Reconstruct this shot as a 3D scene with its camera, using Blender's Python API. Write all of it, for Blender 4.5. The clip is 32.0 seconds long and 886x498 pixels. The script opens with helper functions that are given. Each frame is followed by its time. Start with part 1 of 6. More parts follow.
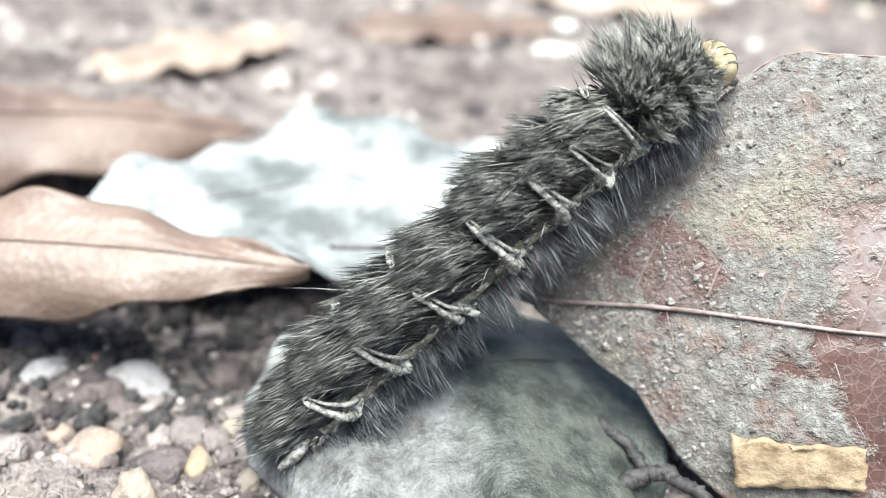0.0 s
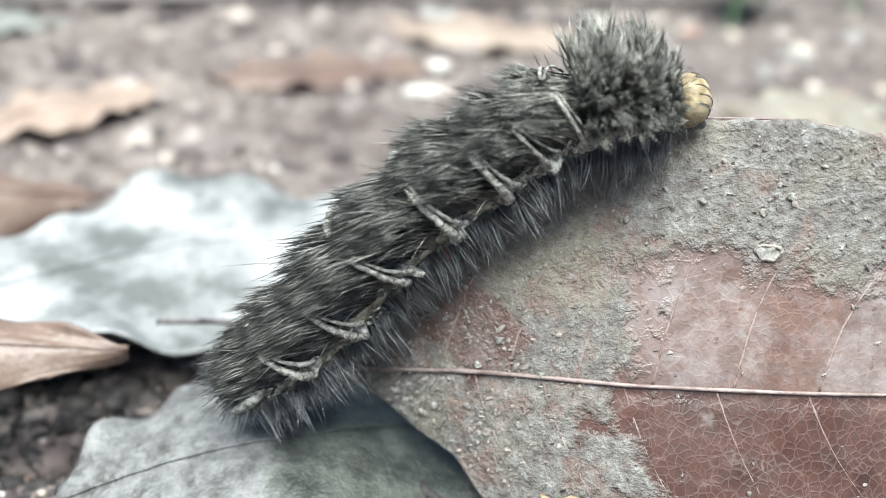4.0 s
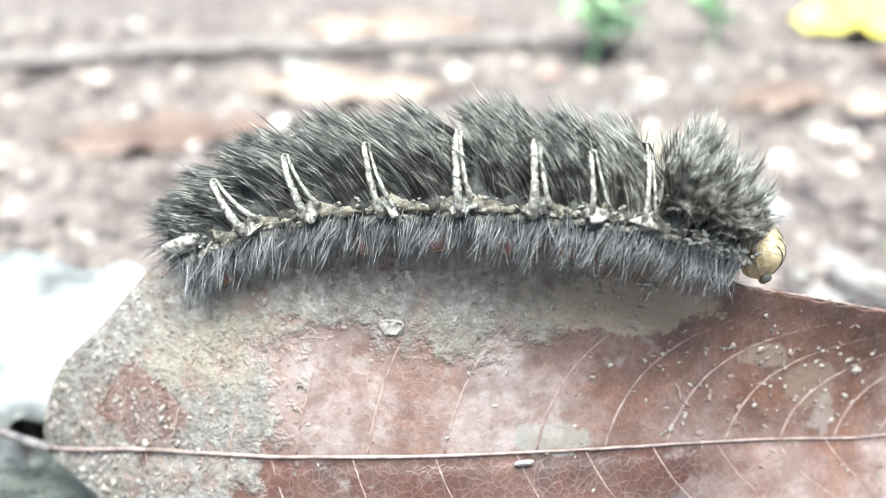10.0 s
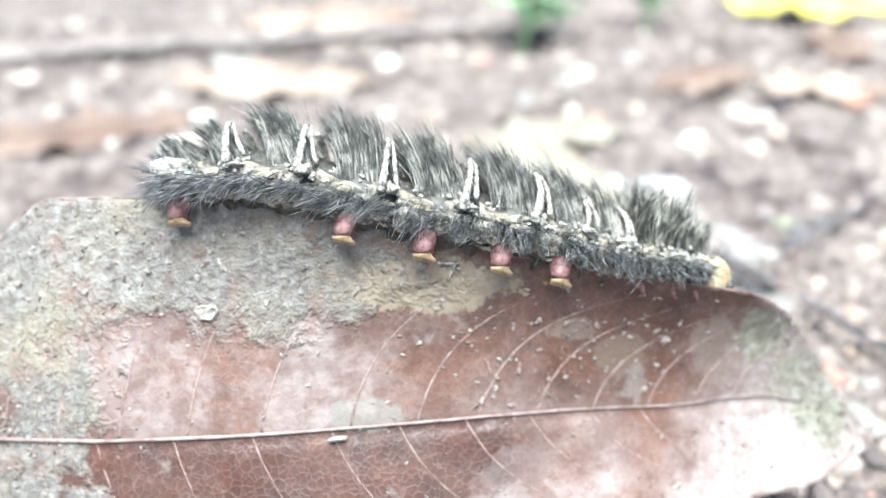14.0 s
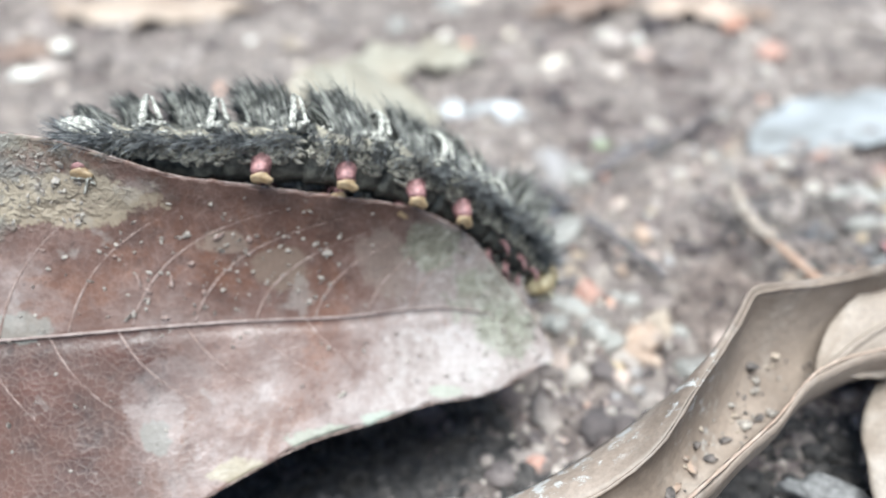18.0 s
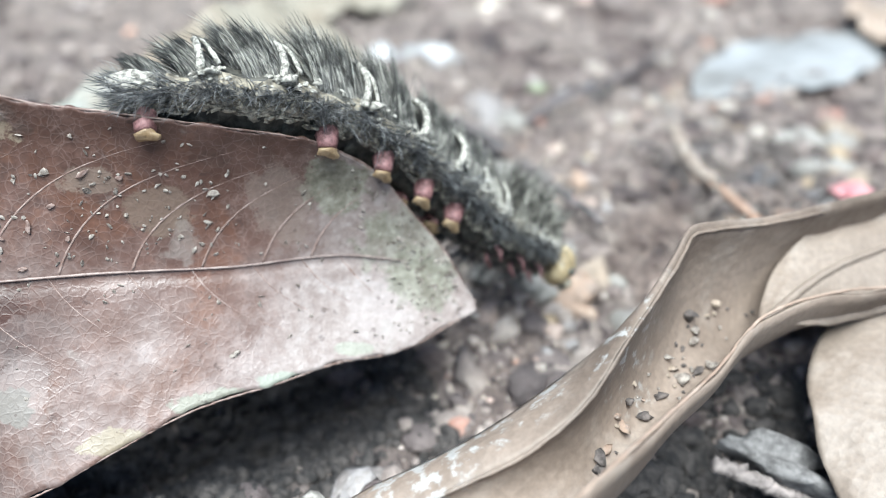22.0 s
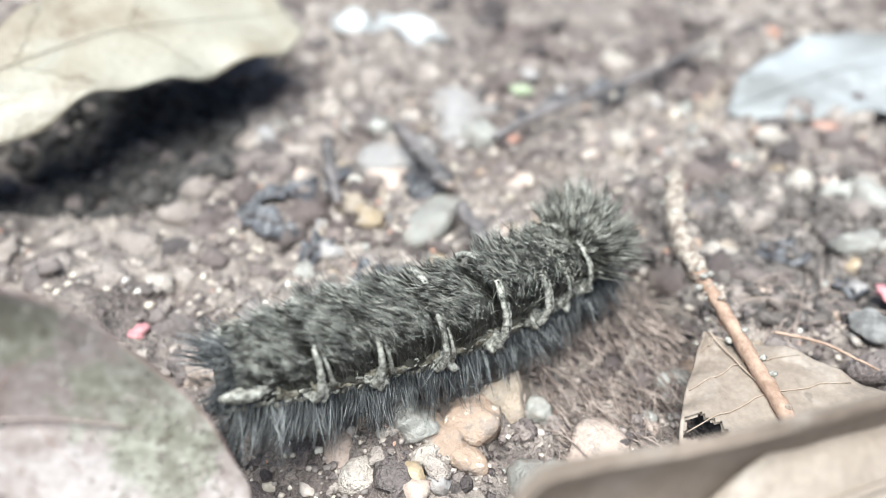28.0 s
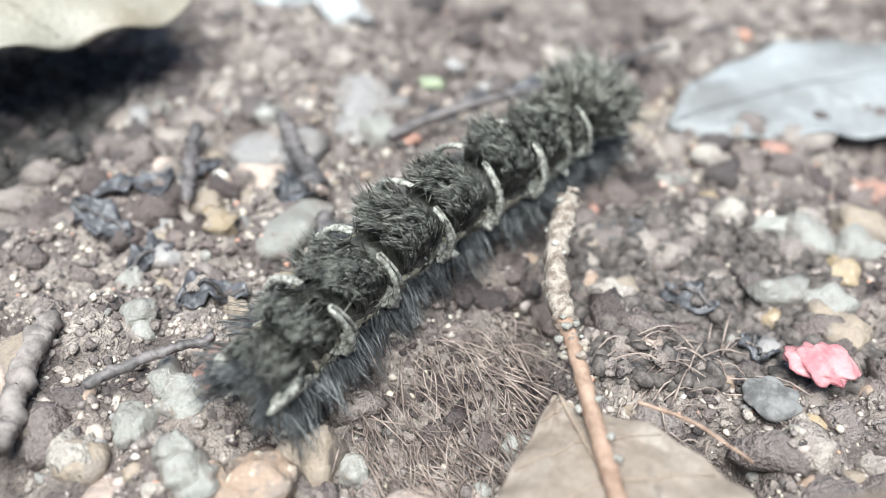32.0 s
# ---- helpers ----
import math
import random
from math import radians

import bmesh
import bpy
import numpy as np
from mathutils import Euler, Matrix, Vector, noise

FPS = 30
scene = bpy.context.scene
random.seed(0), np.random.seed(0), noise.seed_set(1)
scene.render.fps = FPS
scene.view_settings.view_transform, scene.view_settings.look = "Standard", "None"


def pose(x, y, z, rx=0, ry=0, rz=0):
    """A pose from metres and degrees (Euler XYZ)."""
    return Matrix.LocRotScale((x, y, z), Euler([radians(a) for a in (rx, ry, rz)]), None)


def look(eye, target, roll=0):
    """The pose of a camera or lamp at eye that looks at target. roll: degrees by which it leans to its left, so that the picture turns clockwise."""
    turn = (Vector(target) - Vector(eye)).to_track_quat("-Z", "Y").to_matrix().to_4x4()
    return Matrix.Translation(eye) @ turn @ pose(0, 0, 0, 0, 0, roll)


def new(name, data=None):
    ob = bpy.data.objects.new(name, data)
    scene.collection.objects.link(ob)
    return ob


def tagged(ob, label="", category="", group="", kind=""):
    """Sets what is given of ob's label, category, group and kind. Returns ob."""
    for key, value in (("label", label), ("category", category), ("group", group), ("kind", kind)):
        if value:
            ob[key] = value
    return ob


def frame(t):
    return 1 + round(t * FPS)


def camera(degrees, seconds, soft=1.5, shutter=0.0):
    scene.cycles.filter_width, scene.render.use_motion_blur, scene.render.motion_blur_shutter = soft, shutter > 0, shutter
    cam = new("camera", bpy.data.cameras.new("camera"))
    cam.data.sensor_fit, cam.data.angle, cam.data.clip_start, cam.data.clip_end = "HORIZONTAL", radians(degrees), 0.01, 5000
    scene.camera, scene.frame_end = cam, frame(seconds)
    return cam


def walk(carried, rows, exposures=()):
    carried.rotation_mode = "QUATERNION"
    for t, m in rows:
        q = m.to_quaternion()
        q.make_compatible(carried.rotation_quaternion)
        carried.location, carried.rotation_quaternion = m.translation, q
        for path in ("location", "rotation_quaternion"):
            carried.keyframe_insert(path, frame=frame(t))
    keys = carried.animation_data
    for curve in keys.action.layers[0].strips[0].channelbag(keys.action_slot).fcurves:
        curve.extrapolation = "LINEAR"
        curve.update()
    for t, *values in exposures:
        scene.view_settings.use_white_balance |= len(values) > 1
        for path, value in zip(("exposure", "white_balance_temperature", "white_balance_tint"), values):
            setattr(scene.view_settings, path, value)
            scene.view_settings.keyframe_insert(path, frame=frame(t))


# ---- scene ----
cam = camera(54.55, 32.0, soft=1.0)
walk(cam, [
    (0.0, pose(-0.07876, -0.06312, 0.06399, 59.960, -3.526, -3.317)),
    (0.5, pose(-0.07717, -0.06270, 0.06433, 61.284, -4.320, -4.648)),
    (1.0, pose(-0.07672, -0.06249, 0.06423, 61.637, -4.104, -5.251)),
    (1.5, pose(-0.07321, -0.06174, 0.06472, 62.207, -4.307, -6.382)),
    (2.0, pose(-0.06915, -0.06215, 0.06539, 62.443, -4.316, -6.800)),
    (2.5, pose(-0.06687, -0.06247, 0.06667, 62.819, -4.262, -7.530)),
    (4.5, pose(-0.06470, -0.06155, 0.06916, 61.315, -2.354, -8.896)),
    (5.0, pose(-0.06117, -0.06146, 0.06999, 60.924, -5.677, -7.826)),
    (5.5, pose(-0.05800, -0.06063, 0.07202, 60.292, -7.620, -6.272)),
    (6.0, pose(-0.05095, -0.05829, 0.07639, 60.406, -7.740, -6.160)),
    (6.5, pose(-0.04921, -0.05837, 0.07597, 60.384, -6.823, -7.017)),
    (7.0, pose(-0.04676, -0.05858, 0.07718, 60.265, -5.157, -8.248)),
    (7.5, pose(-0.04314, -0.05993, 0.08130, 60.036, -2.519, -9.961)),
    (8.0, pose(-0.04162, -0.06373, 0.08320, 59.357, -0.676, -11.426)),
    (8.5, pose(-0.04550, -0.07174, 0.07862, 61.138, -0.681, -11.801)),
    (9.0, pose(-0.04213, -0.07347, 0.07816, 63.205, -1.219, -11.681)),
    (9.5, pose(-0.04005, -0.07225, 0.07806, 63.886, -1.060, -11.672)),
    (10.0, pose(-0.03511, -0.07042, 0.07705, 63.821, -1.077, -12.050)),
    (10.5, pose(-0.03498, -0.07061, 0.07551, 63.727, -1.193, -12.194)),
    (11.0, pose(-0.02898, -0.07155, 0.07613, 63.139, -1.234, -12.304)),
    (11.5, pose(-0.02503, -0.07125, 0.07578, 62.873, -1.039, -12.507)),
    (12.0, pose(-0.02269, -0.07071, 0.07606, 62.961, -0.916, -13.268)),
    (12.5, pose(-0.01825, -0.07490, 0.08000, 62.967, 0.318, -13.526)),
    (13.0, pose(-0.02029, -0.07660, 0.07977, 63.093, 0.268, -13.578)),
    (13.5, pose(-0.01897, -0.07799, 0.07893, 63.234, 0.164, -13.249)),
    (15.5, pose(-0.01625, -0.07511, 0.07667, 62.649, -0.097, -14.797)),
    (16.0, pose(-0.01003, -0.07499, 0.07824, 62.243, -0.129, -14.612)),
    (16.5, pose(0.00015, -0.08124, 0.08062, 62.056, 0.262, -13.848)),
    (17.0, pose(0.00744, -0.08404, 0.07905, 61.018, 0.281, -13.600)),
    (17.5, pose(0.01423, -0.08561, 0.07771, 59.825, 0.497, -13.760)),
    (18.0, pose(0.01764, -0.08834, 0.07623, 58.922, 0.579, -13.859)),
    (18.5, pose(0.02017, -0.08891, 0.07459, 59.153, 0.404, -13.992)),
    (19.0, pose(0.02175, -0.08878, 0.07270, 59.638, -0.425, -13.541)),
    (19.5, pose(0.02389, -0.08577, 0.07298, 59.098, -0.451, -13.755)),
    (20.0, pose(0.02309, -0.08495, 0.07102, 58.230, -0.436, -14.173)),
    (20.5, pose(0.02522, -0.08243, 0.07107, 57.021, -0.606, -15.465)),
    (21.0, pose(0.02410, -0.08176, 0.06882, 56.554, -0.404, -16.541)),
    (21.5, pose(0.02389, -0.08152, 0.06724, 55.858, -0.585, -16.896)),
    (22.0, pose(0.02399, -0.08173, 0.06837, 56.545, -0.584, -16.955)),
    (22.5, pose(0.02351, -0.08190, 0.06800, 57.219, -0.521, -17.227)),
    (23.0, pose(0.02356, -0.08248, 0.06946, 57.153, -0.249, -17.085)),
    (23.5, pose(0.02421, -0.08132, 0.06877, 57.432, -0.161, -17.171)),
    (24.0, pose(0.02316, -0.07962, 0.06584, 57.298, -0.502, -17.372)),
    (24.5, pose(0.02033, -0.08199, 0.06335, 56.080, -1.200, -16.418)),
    (26.5, pose(0.02806, -0.06632, 0.06902, 53.787, -1.837, -13.303)),
    (27.0, pose(0.04157, -0.05513, 0.06721, 53.097, -0.568, -11.502)),
    (27.5, pose(0.04569, -0.05085, 0.06590, 52.359, -0.278, -10.179)),
    (28.0, pose(0.05800, -0.04994, 0.06579, 50.802, -0.983, -8.552)),
    (28.5, pose(0.06293, -0.04915, 0.06691, 50.362, -1.603, -7.742)),
    (29.0, pose(0.06641, -0.04856, 0.06403, 50.368, -2.056, -7.027)),
    (29.5, pose(0.06647, -0.04755, 0.06451, 49.842, -2.488, -6.904)),
    (30.0, pose(0.06765, -0.04415, 0.06280, 48.872, -3.603, -6.066)),
    (30.5, pose(0.07466, -0.04250, 0.06346, 48.705, -3.465, -5.499)),
    (31.0, pose(0.07731, -0.03914, 0.06178, 48.893, -3.375, -5.186)),
    (31.5, pose(0.07718, -0.03933, 0.06016, 48.875, -3.441, -4.850)),
    (32.0, pose(0.07891, -0.03818, 0.06096, 49.125, -2.819, -4.381)),
], exposures=[(0, 1.93, 6050, 3), (1, 1.69, 6050, 3), (2, 1.65, 6050, 3), (5, 1.62, 6050, 3), (6, 1.98, 6050, 3), (7, 1.97, 6050, 3), (8, 2.27, 6050, 3), (9, 2.07, 6050, 3), (10, 2.18, 6050, 3), (11, 2.32, 6050, 3), (12, 2.45, 6050, 3), (13, 2.34, 5950, 3), (16.5, 1.82, 5880, 3), (18, 1.6, 5880, 3), (20, 1.64, 5850, 3), (22, 1.56, 5880, 3), (24.5, 1.46, 5950, 3), (27, 1.7, 6050, 3), (30, 1.49, 6050, 3), (32, 1.45, 6050, 3)])
cam.data.dof.use_dof, cam.data.dof.focus_distance, cam.data.dof.aperture_fstop = True, 0.0795, 14.5

# ---- light: bright, hazy daylight in a clearing ----
world = bpy.data.worlds.new("daylight")
scene.world = world
world.use_nodes = True
sky = world.node_tree.nodes.new("ShaderNodeTexSky")
sky.sky_type, sky.sun_disc = "NISHITA", False
sky.sun_elevation, sky.sun_rotation, sky.dust_density = radians(76), radians(206), 1.5
world.node_tree.links.new(sky.outputs[0], world.node_tree.nodes["Background"].inputs[0])
world.node_tree.nodes["Background"].inputs[1].default_value = 0.042
sun_data = bpy.data.lights.new("sun", "SUN")
sun_data.energy, sun_data.angle, sun_data.color = 3.9, radians(46), (1.0, 0.98, 0.935)
sun = new("sun", sun_data)
sun.matrix_world = look((-0.1, -0.3, 0.93), (0, 0, 0))


# ---- materials ----
class Nodes:
    """Short hand for one node material."""

    def __init__(self, name, rough=0.7, scale_space="Object"):
        self.m = bpy.data.materials.new(name)
        self.m.use_nodes = True
        self.t = self.m.node_tree
        self.b = self.t.nodes["Principled BSDF"]
        self.b.inputs["Roughness"].default_value = rough
        self.co = self.add("ShaderNodeTexCoord").outputs[scale_space]

    def add(self, kind, **put):
        n = self.t.nodes.new(kind)
        for k, v in put.items():
            if k in n.inputs:
                self.put(n.inputs[k], v)
        return n

    def put(self, socket, v):
        if hasattr(v, "is_output"):
            self.t.links.new(v, socket)
        else:
            socket.default_value = v

    def noise(self, scale, detail=4.0, rough=0.6, warp=0.0, co=None):
        n = self.add("ShaderNodeTexNoise", Vector=co or self.co, Scale=scale, Detail=detail, Roughness=rough, Distortion=warp)
        return n.outputs[0]

    def cells(self, scale, out="Distance", feature="F1", co=None):
        n = self.add("ShaderNodeTexVoronoi", Vector=co or self.co, Scale=scale)
        n.feature = feature
        return n.outputs[out]

    def ramp(self, fac, *stops):
        n = self.add("ShaderNodeValToRGB", Fac=fac)
        e = n.color_ramp.elements
        while len(e) < len(stops):
            e.new(0.5)
        for k, (p, c) in enumerate(stops):
            e[k].position = p
            e[k].color = (*c, 1) if len(c) == 3 else c
        return n.outputs[0]

    def grade(self, v, a, b, lo=0.0, hi=1.0):
        n = self.add("ShaderNodeMapRange", Value=v)
        n.inputs[1].default_value, n.inputs[2].default_value = a, b
        n.inputs[3].default_value, n.inputs[4].default_value = lo, hi
        n.interpolation_type = "SMOOTHSTEP"
        return n.outputs[0]

    def calc(self, op, a, b=0.0, c=0.0):
        n = self.add("ShaderNodeMath")
        n.operation = op
        for k, v in enumerate((a, b, c)):
            self.put(n.inputs[k], v)
        return n.outputs[0]

    def mix(self, fac, a, b, how="MIX"):
        n = self.add("ShaderNodeMix")
        n.data_type, n.blend_type = "RGBA", how
        self.put(n.inputs[0], fac)
        for k, v in ((6, a), (7, b)):
            self.put(n.inputs[k], (*v, 1) if isinstance(v, tuple) and len(v) == 3 else v)
        return n.outputs[2]

    def axis(self):
        n = self.add("ShaderNodeSeparateXYZ", Vector=self.co)
        return n.outputs

    def finish(self, colour, bump=None, depth=0.0002, strength=0.6, rough=None, spec=None):
        self.put(self.b.inputs["Base Color"], (*colour, 1) if isinstance(colour, tuple) else colour)
        if bump is not None:
            n = self.add("ShaderNodeBump", Height=bump, Strength=strength, Distance=depth)
            self.t.links.new(n.outputs[0], self.b.inputs["Normal"])
        if rough is not None:
            self.put(self.b.inputs["Roughness"], rough)
        if spec is not None:
            self.b.inputs["Specular IOR Level"].default_value = spec
        return self.m


def soil_material():
    n = Nodes("damp_sandy_soil", 0.85)
    big, mid, fine = n.noise(28, 5), n.noise(160, 5, 0.7), n.noise(1400, 3, 0.7)
    # low parts of the relief are darkened in the colour, as crevice shade
    c = n.ramp(mid, (0.28, (0.045, 0.038, 0.038)), (0.43, (0.17, 0.143, 0.136)), (0.58, (0.32, 0.28, 0.258)), (0.78, (0.5, 0.455, 0.415)))
    c = n.mix(n.grade(big, 0.45, 0.65, 0, 0.8), c, (0.5, 0.45, 0.45), "MULTIPLY")
    c = n.mix(0.5, c, n.ramp(fine, (0.3, (0.12, 0.1, 0.09)), (0.7, (0.75, 0.7, 0.64))), "OVERLAY")
    h = n.calc("ADD", n.calc("MULTIPLY", mid, 2.0), fine)
    return n.finish(c, n.calc("ADD", h, n.calc("MULTIPLY", n.noise(480, 4, 0.7), 1.5)), 0.0012, 1.0)


def stone_material(name, a, b, speck, rough=0.6):
    n = Nodes(name, rough)
    r = n.add("ShaderNodeObjectInfo").outputs["Random"]
    v = n.noise(220, 5, 0.65)
    c = n.mix(v, a, b)
    c = n.mix(n.grade(n.noise(900, 2), 0.6, 0.72), c, speck)
    c = n.mix(0.35, c, n.ramp(r, (0, (0.35, 0.35, 0.35)), (1, (0.8, 0.8, 0.8))), "OVERLAY")
    c = n.mix(n.grade(n.noise(300, 6, 0.8), 0.44, 0.6, 0, 0.72), c, (0.17, 0.142, 0.128))
    return n.finish(c, n.calc("ADD", v, n.noise(1300, 4, 0.7)), 0.0005, 0.8)


def gravel_material():
    n = Nodes("mixed_quartz_gravel", 0.6)
    r = n.add("ShaderNodeNewGeometry").outputs["Random Per Island"]
    c = n.ramp(r, (0.0, (0.09, 0.077, 0.074)), (0.2, (0.18, 0.152, 0.142)), (0.45, (0.28, 0.238, 0.218)), (0.65, (0.36, 0.31, 0.28)), (0.8, (0.43, 0.37, 0.32)), (0.9, (0.5, 0.44, 0.36)), (0.96, (0.6, 0.57, 0.53)), (0.98, (0.42, 0.22, 0.16)), (1.0, (0.48, 0.28, 0.2)))
    c = n.mix(0.45, c, n.ramp(n.noise(900, 4, 0.7), (0.3, (0.2, 0.19, 0.18)), (0.7, (0.8, 0.78, 0.76))), "OVERLAY")
    return n.finish(c, n.noise(1500, 3), 0.0002, 0.5)


def crumb_material():
    """Damp crumbs of soil, grain by grain from near black to grey buff."""
    n = Nodes("damp_soil_crumbs", 0.58)
    r = n.add("ShaderNodeNewGeometry").outputs["Random Per Island"]
    c = n.ramp(r, (0.0, (0.08, 0.066, 0.066)), (0.25, (0.18, 0.15, 0.143)), (0.65, (0.29, 0.246, 0.225)), (0.94, (0.38, 0.332, 0.3)), (1.0, (0.48, 0.44, 0.395)))
    c = n.mix(0.5, c, n.ramp(n.noise(1500, 4, 0.7), (0.3, (0.25, 0.24, 0.23)), (0.7, (0.78, 0.76, 0.74))), "OVERLAY")
    c = n.mix(n.grade(n.noise(38, 4, 0.6), 0.42, 0.6, 0, 0.85), c, (0.42, 0.37, 0.38), "MULTIPLY")
    return n.finish(c, n.calc("ADD", n.noise(2200, 3), n.noise(900, 4, 0.7)), 0.0007, 1.0)


def dry_leaf_material(name, base, dark, pale, stain=0.4, gloss=0.55, veins=0.0):
    n = Nodes(name, gloss)
    big, mid, fine = n.noise(35, 4), n.noise(180, 4, 0.6, 0.4), n.noise(1800, 2)
    c = n.mix(n.grade(big, 0.35, 0.65), dark, base)
    c = n.mix(n.grade(mid, 0.5, 0.75, 0, 0.7), c, pale)
    c = n.mix(n.grade(n.noise(420, 3), 0.66, 0.74, 0, stain), c, tuple(0.35 * v for v in dark))
    c = n.mix(0.3, c, n.ramp(fine, (0.3, (0.3, 0.3, 0.3)), (0.7, (0.7, 0.7, 0.7))), "OVERLAY")
    return n.finish(c, n.calc("ADD", n.cells(900), n.calc("MULTIPLY", mid, 2.0)), 0.0002, 0.45)


def main_leaf_material():
    n = Nodes("red_brown_leaf_with_grey_crust", 0.45)
    x, _, z = n.axis()
    big, mid, fine, grit = n.noise(45, 4), n.noise(210, 5, 0.65), n.noise(1900, 3, 0.7), n.noise(700, 4, 0.75)
    red = n.ramp(mid, (0.26, (0.03, 0.016, 0.012)), (0.5, (0.082, 0.044, 0.034)), (0.72, (0.155, 0.092, 0.075)))
    mauve = n.ramp(n.noise(110, 5, 0.65), (0.3, (0.1, 0.053, 0.04)), (0.46, (0.158, 0.106, 0.091)), (0.6, (0.205, 0.162, 0.149)), (0.75, (0.285, 0.25, 0.24)))
    zr = n.calc("ADD", n.calc("MULTIPLY", n.calc("MULTIPLY", n.calc("ADD", x, 0.008), n.calc("ADD", x, 0.008)), -2.0), 0.0216)
    up = n.calc("SUBTRACT", z, zr)
    wob = n.calc("SUBTRACT", big, 0.5)
    # the mauve bloom, part of it painted sheen, lies along the midrib, wide over the base half, and over the lower half
    # near the tip
    reach = n.grade(x, -0.018, 0.0, 0.012, 0.002)
    above = n.grade(n.calc("SUBTRACT", n.calc("ADD", up, n.calc("MULTIPLY", wob, 0.02)), reach), 0.003, -0.003, 0.1, 0.78)
    below = n.grade(n.calc("ADD", x, n.calc("MULTIPLY", wob, 0.03)), 0.0, 0.014, 0.03, 0.75)
    under = n.grade(up, 0.0004, -0.0006)
    c = n.mix(n.calc("ADD", n.calc("MULTIPLY", above, n.calc("SUBTRACT", 1.0, under)), n.calc("MULTIPLY", below, under)), red, mauve)
    c = n.mix(n.grade(n.noise(85, 5, 0.7, 0.5), 0.5, 0.62, 0, 0.5), c, (0.14, 0.064, 0.038))
    # whitish gloss mixed into the colour where the bloom lies
    c = n.mix(n.calc("MULTIPLY", n.grade(n.noise(62, 6, 0.72, 0.8), 0.5, 0.64, 0, 0.42), n.calc("MAXIMUM", above, n.calc("MULTIPLY", below, under))), c, (0.36, 0.325, 0.315))
    # deeper red below the midrib, with the fold's shade painted in
    c = n.mix(n.calc("MULTIPLY", under, n.grade(n.calc("ADD", x, n.calc("MULTIPLY", wob, 0.03)), 0.012, 0.0, 0, 0.9)), c, n.ramp(mid, (0.3, (0.018, 0.007, 0.005)), (0.7, (0.07, 0.028, 0.019))))
    # net of fine veins
    warped = n.add("ShaderNodeVectorMath")
    warped.operation = "ADD"
    n.put(warped.inputs[0], n.co)
    bend = n.add("ShaderNodeVectorMath", Scale=0.0011)
    bend.operation = "SCALE"
    n.put(bend.inputs[0], n.add("ShaderNodeTexNoise", Vector=n.co, Scale=420.0).outputs[1])
    n.put(bend.inputs[3], 0.0011)
    n.put(warped.inputs[1], bend.outputs[0])
    net = n.cells(1150, "Distance", "DISTANCE_TO_EDGE", warped.outputs[0])
    c = n.mix(n.grade(net, 0.06, 0.0, 0, 0.22), c, (0.28, 0.215, 0.195))
    wide = n.cells(400, "Distance", "DISTANCE_TO_EDGE", warped.outputs[0])
    c = n.mix(n.calc("MULTIPLY", n.grade(wide, 0.03, 0.0, 0, 0.22), n.grade(n.noise(70, 3), 0.4, 0.65)), c, (0.27, 0.205, 0.185))
    c = n.mix(n.grade(n.noise(300, 4, 0.7), 0.42, 0.58, 0.4, 0), c, (0.06, 0.025, 0.016))
    # grey green crust on the base end, along the upper rim and at the tip
    rag = n.calc("ADD", n.calc("MULTIPLY", wob, 0.05), n.calc("MULTIPLY", n.calc("SUBTRACT", mid, 0.5), 0.03))
    left = n.grade(n.calc("ADD", x, rag), -0.034, -0.04)
    rim = n.calc("MULTIPLY", n.grade(n.calc("ADD", up, n.calc("MULTIPLY", rag, 0.4)), 0.0095, 0.0125), n.grade(n.calc("ADD", x, rag), 0.006, -0.006))
    tip = n.grade(n.calc("ADD", n.calc("ADD", x, n.calc("MULTIPLY", rag, 0.5)), n.calc("MULTIPLY", up, -0.3)), 0.026, 0.035, 0, 0.75)
    crust = n.calc("MAXIMUM", left, rim)
    bare = n.grade(n.calc("ADD", n.calc("ABSOLUTE", n.calc("ADD", x, 0.05)), n.calc("ADD", n.calc("ABSOLUTE", n.calc("SUBTRACT", up, 0.0035)), n.calc("MULTIPLY", rag, 0.15))), 0.0045, 0.006)
    crust = n.calc("MULTIPLY", crust, bare)
    crust = n.calc("MULTIPLY", crust, n.grade(grit, 0.25, 0.42, 0.45, 1.0))
    grey = n.ramp(grit, (0.28, (0.075, 0.064, 0.056)), (0.44, (0.128, 0.114, 0.102)), (0.58, (0.185, 0.174, 0.158)), (0.72, (0.31, 0.298, 0.275)))
    grey = n.mix(n.grade(n.noise(90, 3), 0.45, 0.7, 0, 0.5), grey, (0.23, 0.2, 0.135))
    grey = n.mix(n.grade(n.noise(150, 5, 0.7), 0.52, 0.64, 0, 0.65), grey, (0.17, 0.11, 0.088))
    c = n.mix(crust, c, grey)
    c = n.mix(tip, c, n.ramp(grit, (0.3, (0.17, 0.135, 0.122)), (0.5, (0.255, 0.22, 0.206)), (0.7, (0.37, 0.34, 0.328))))
    lichen = n.ramp(grit, (0.3, (0.085, 0.08, 0.058)), (0.5, (0.16, 0.155, 0.12)), (0.68, (0.26, 0.255, 0.21)))

    def dab(cx, cup, rx, ry, colour, amount):
        u = n.calc("DIVIDE", n.calc("SUBTRACT", x, cx), rx)
        w = n.calc("DIVIDE", n.calc("SUBTRACT", up, cup), ry)
        d = n.calc("ADD", n.calc("ADD", n.calc("MULTIPLY", u, u), n.calc("MULTIPLY", w, w)), n.calc("MULTIPLY", n.calc("SUBTRACT", n.noise(300, 5, 0.75), 0.5), 4.5))
        return n.mix(n.grade(d, 1.2, 0.75, 0, amount), c, colour)

    c = dab(-0.002, 0.0135, 0.009, 0.0028, (0.25, 0.205, 0.15), 0.85)
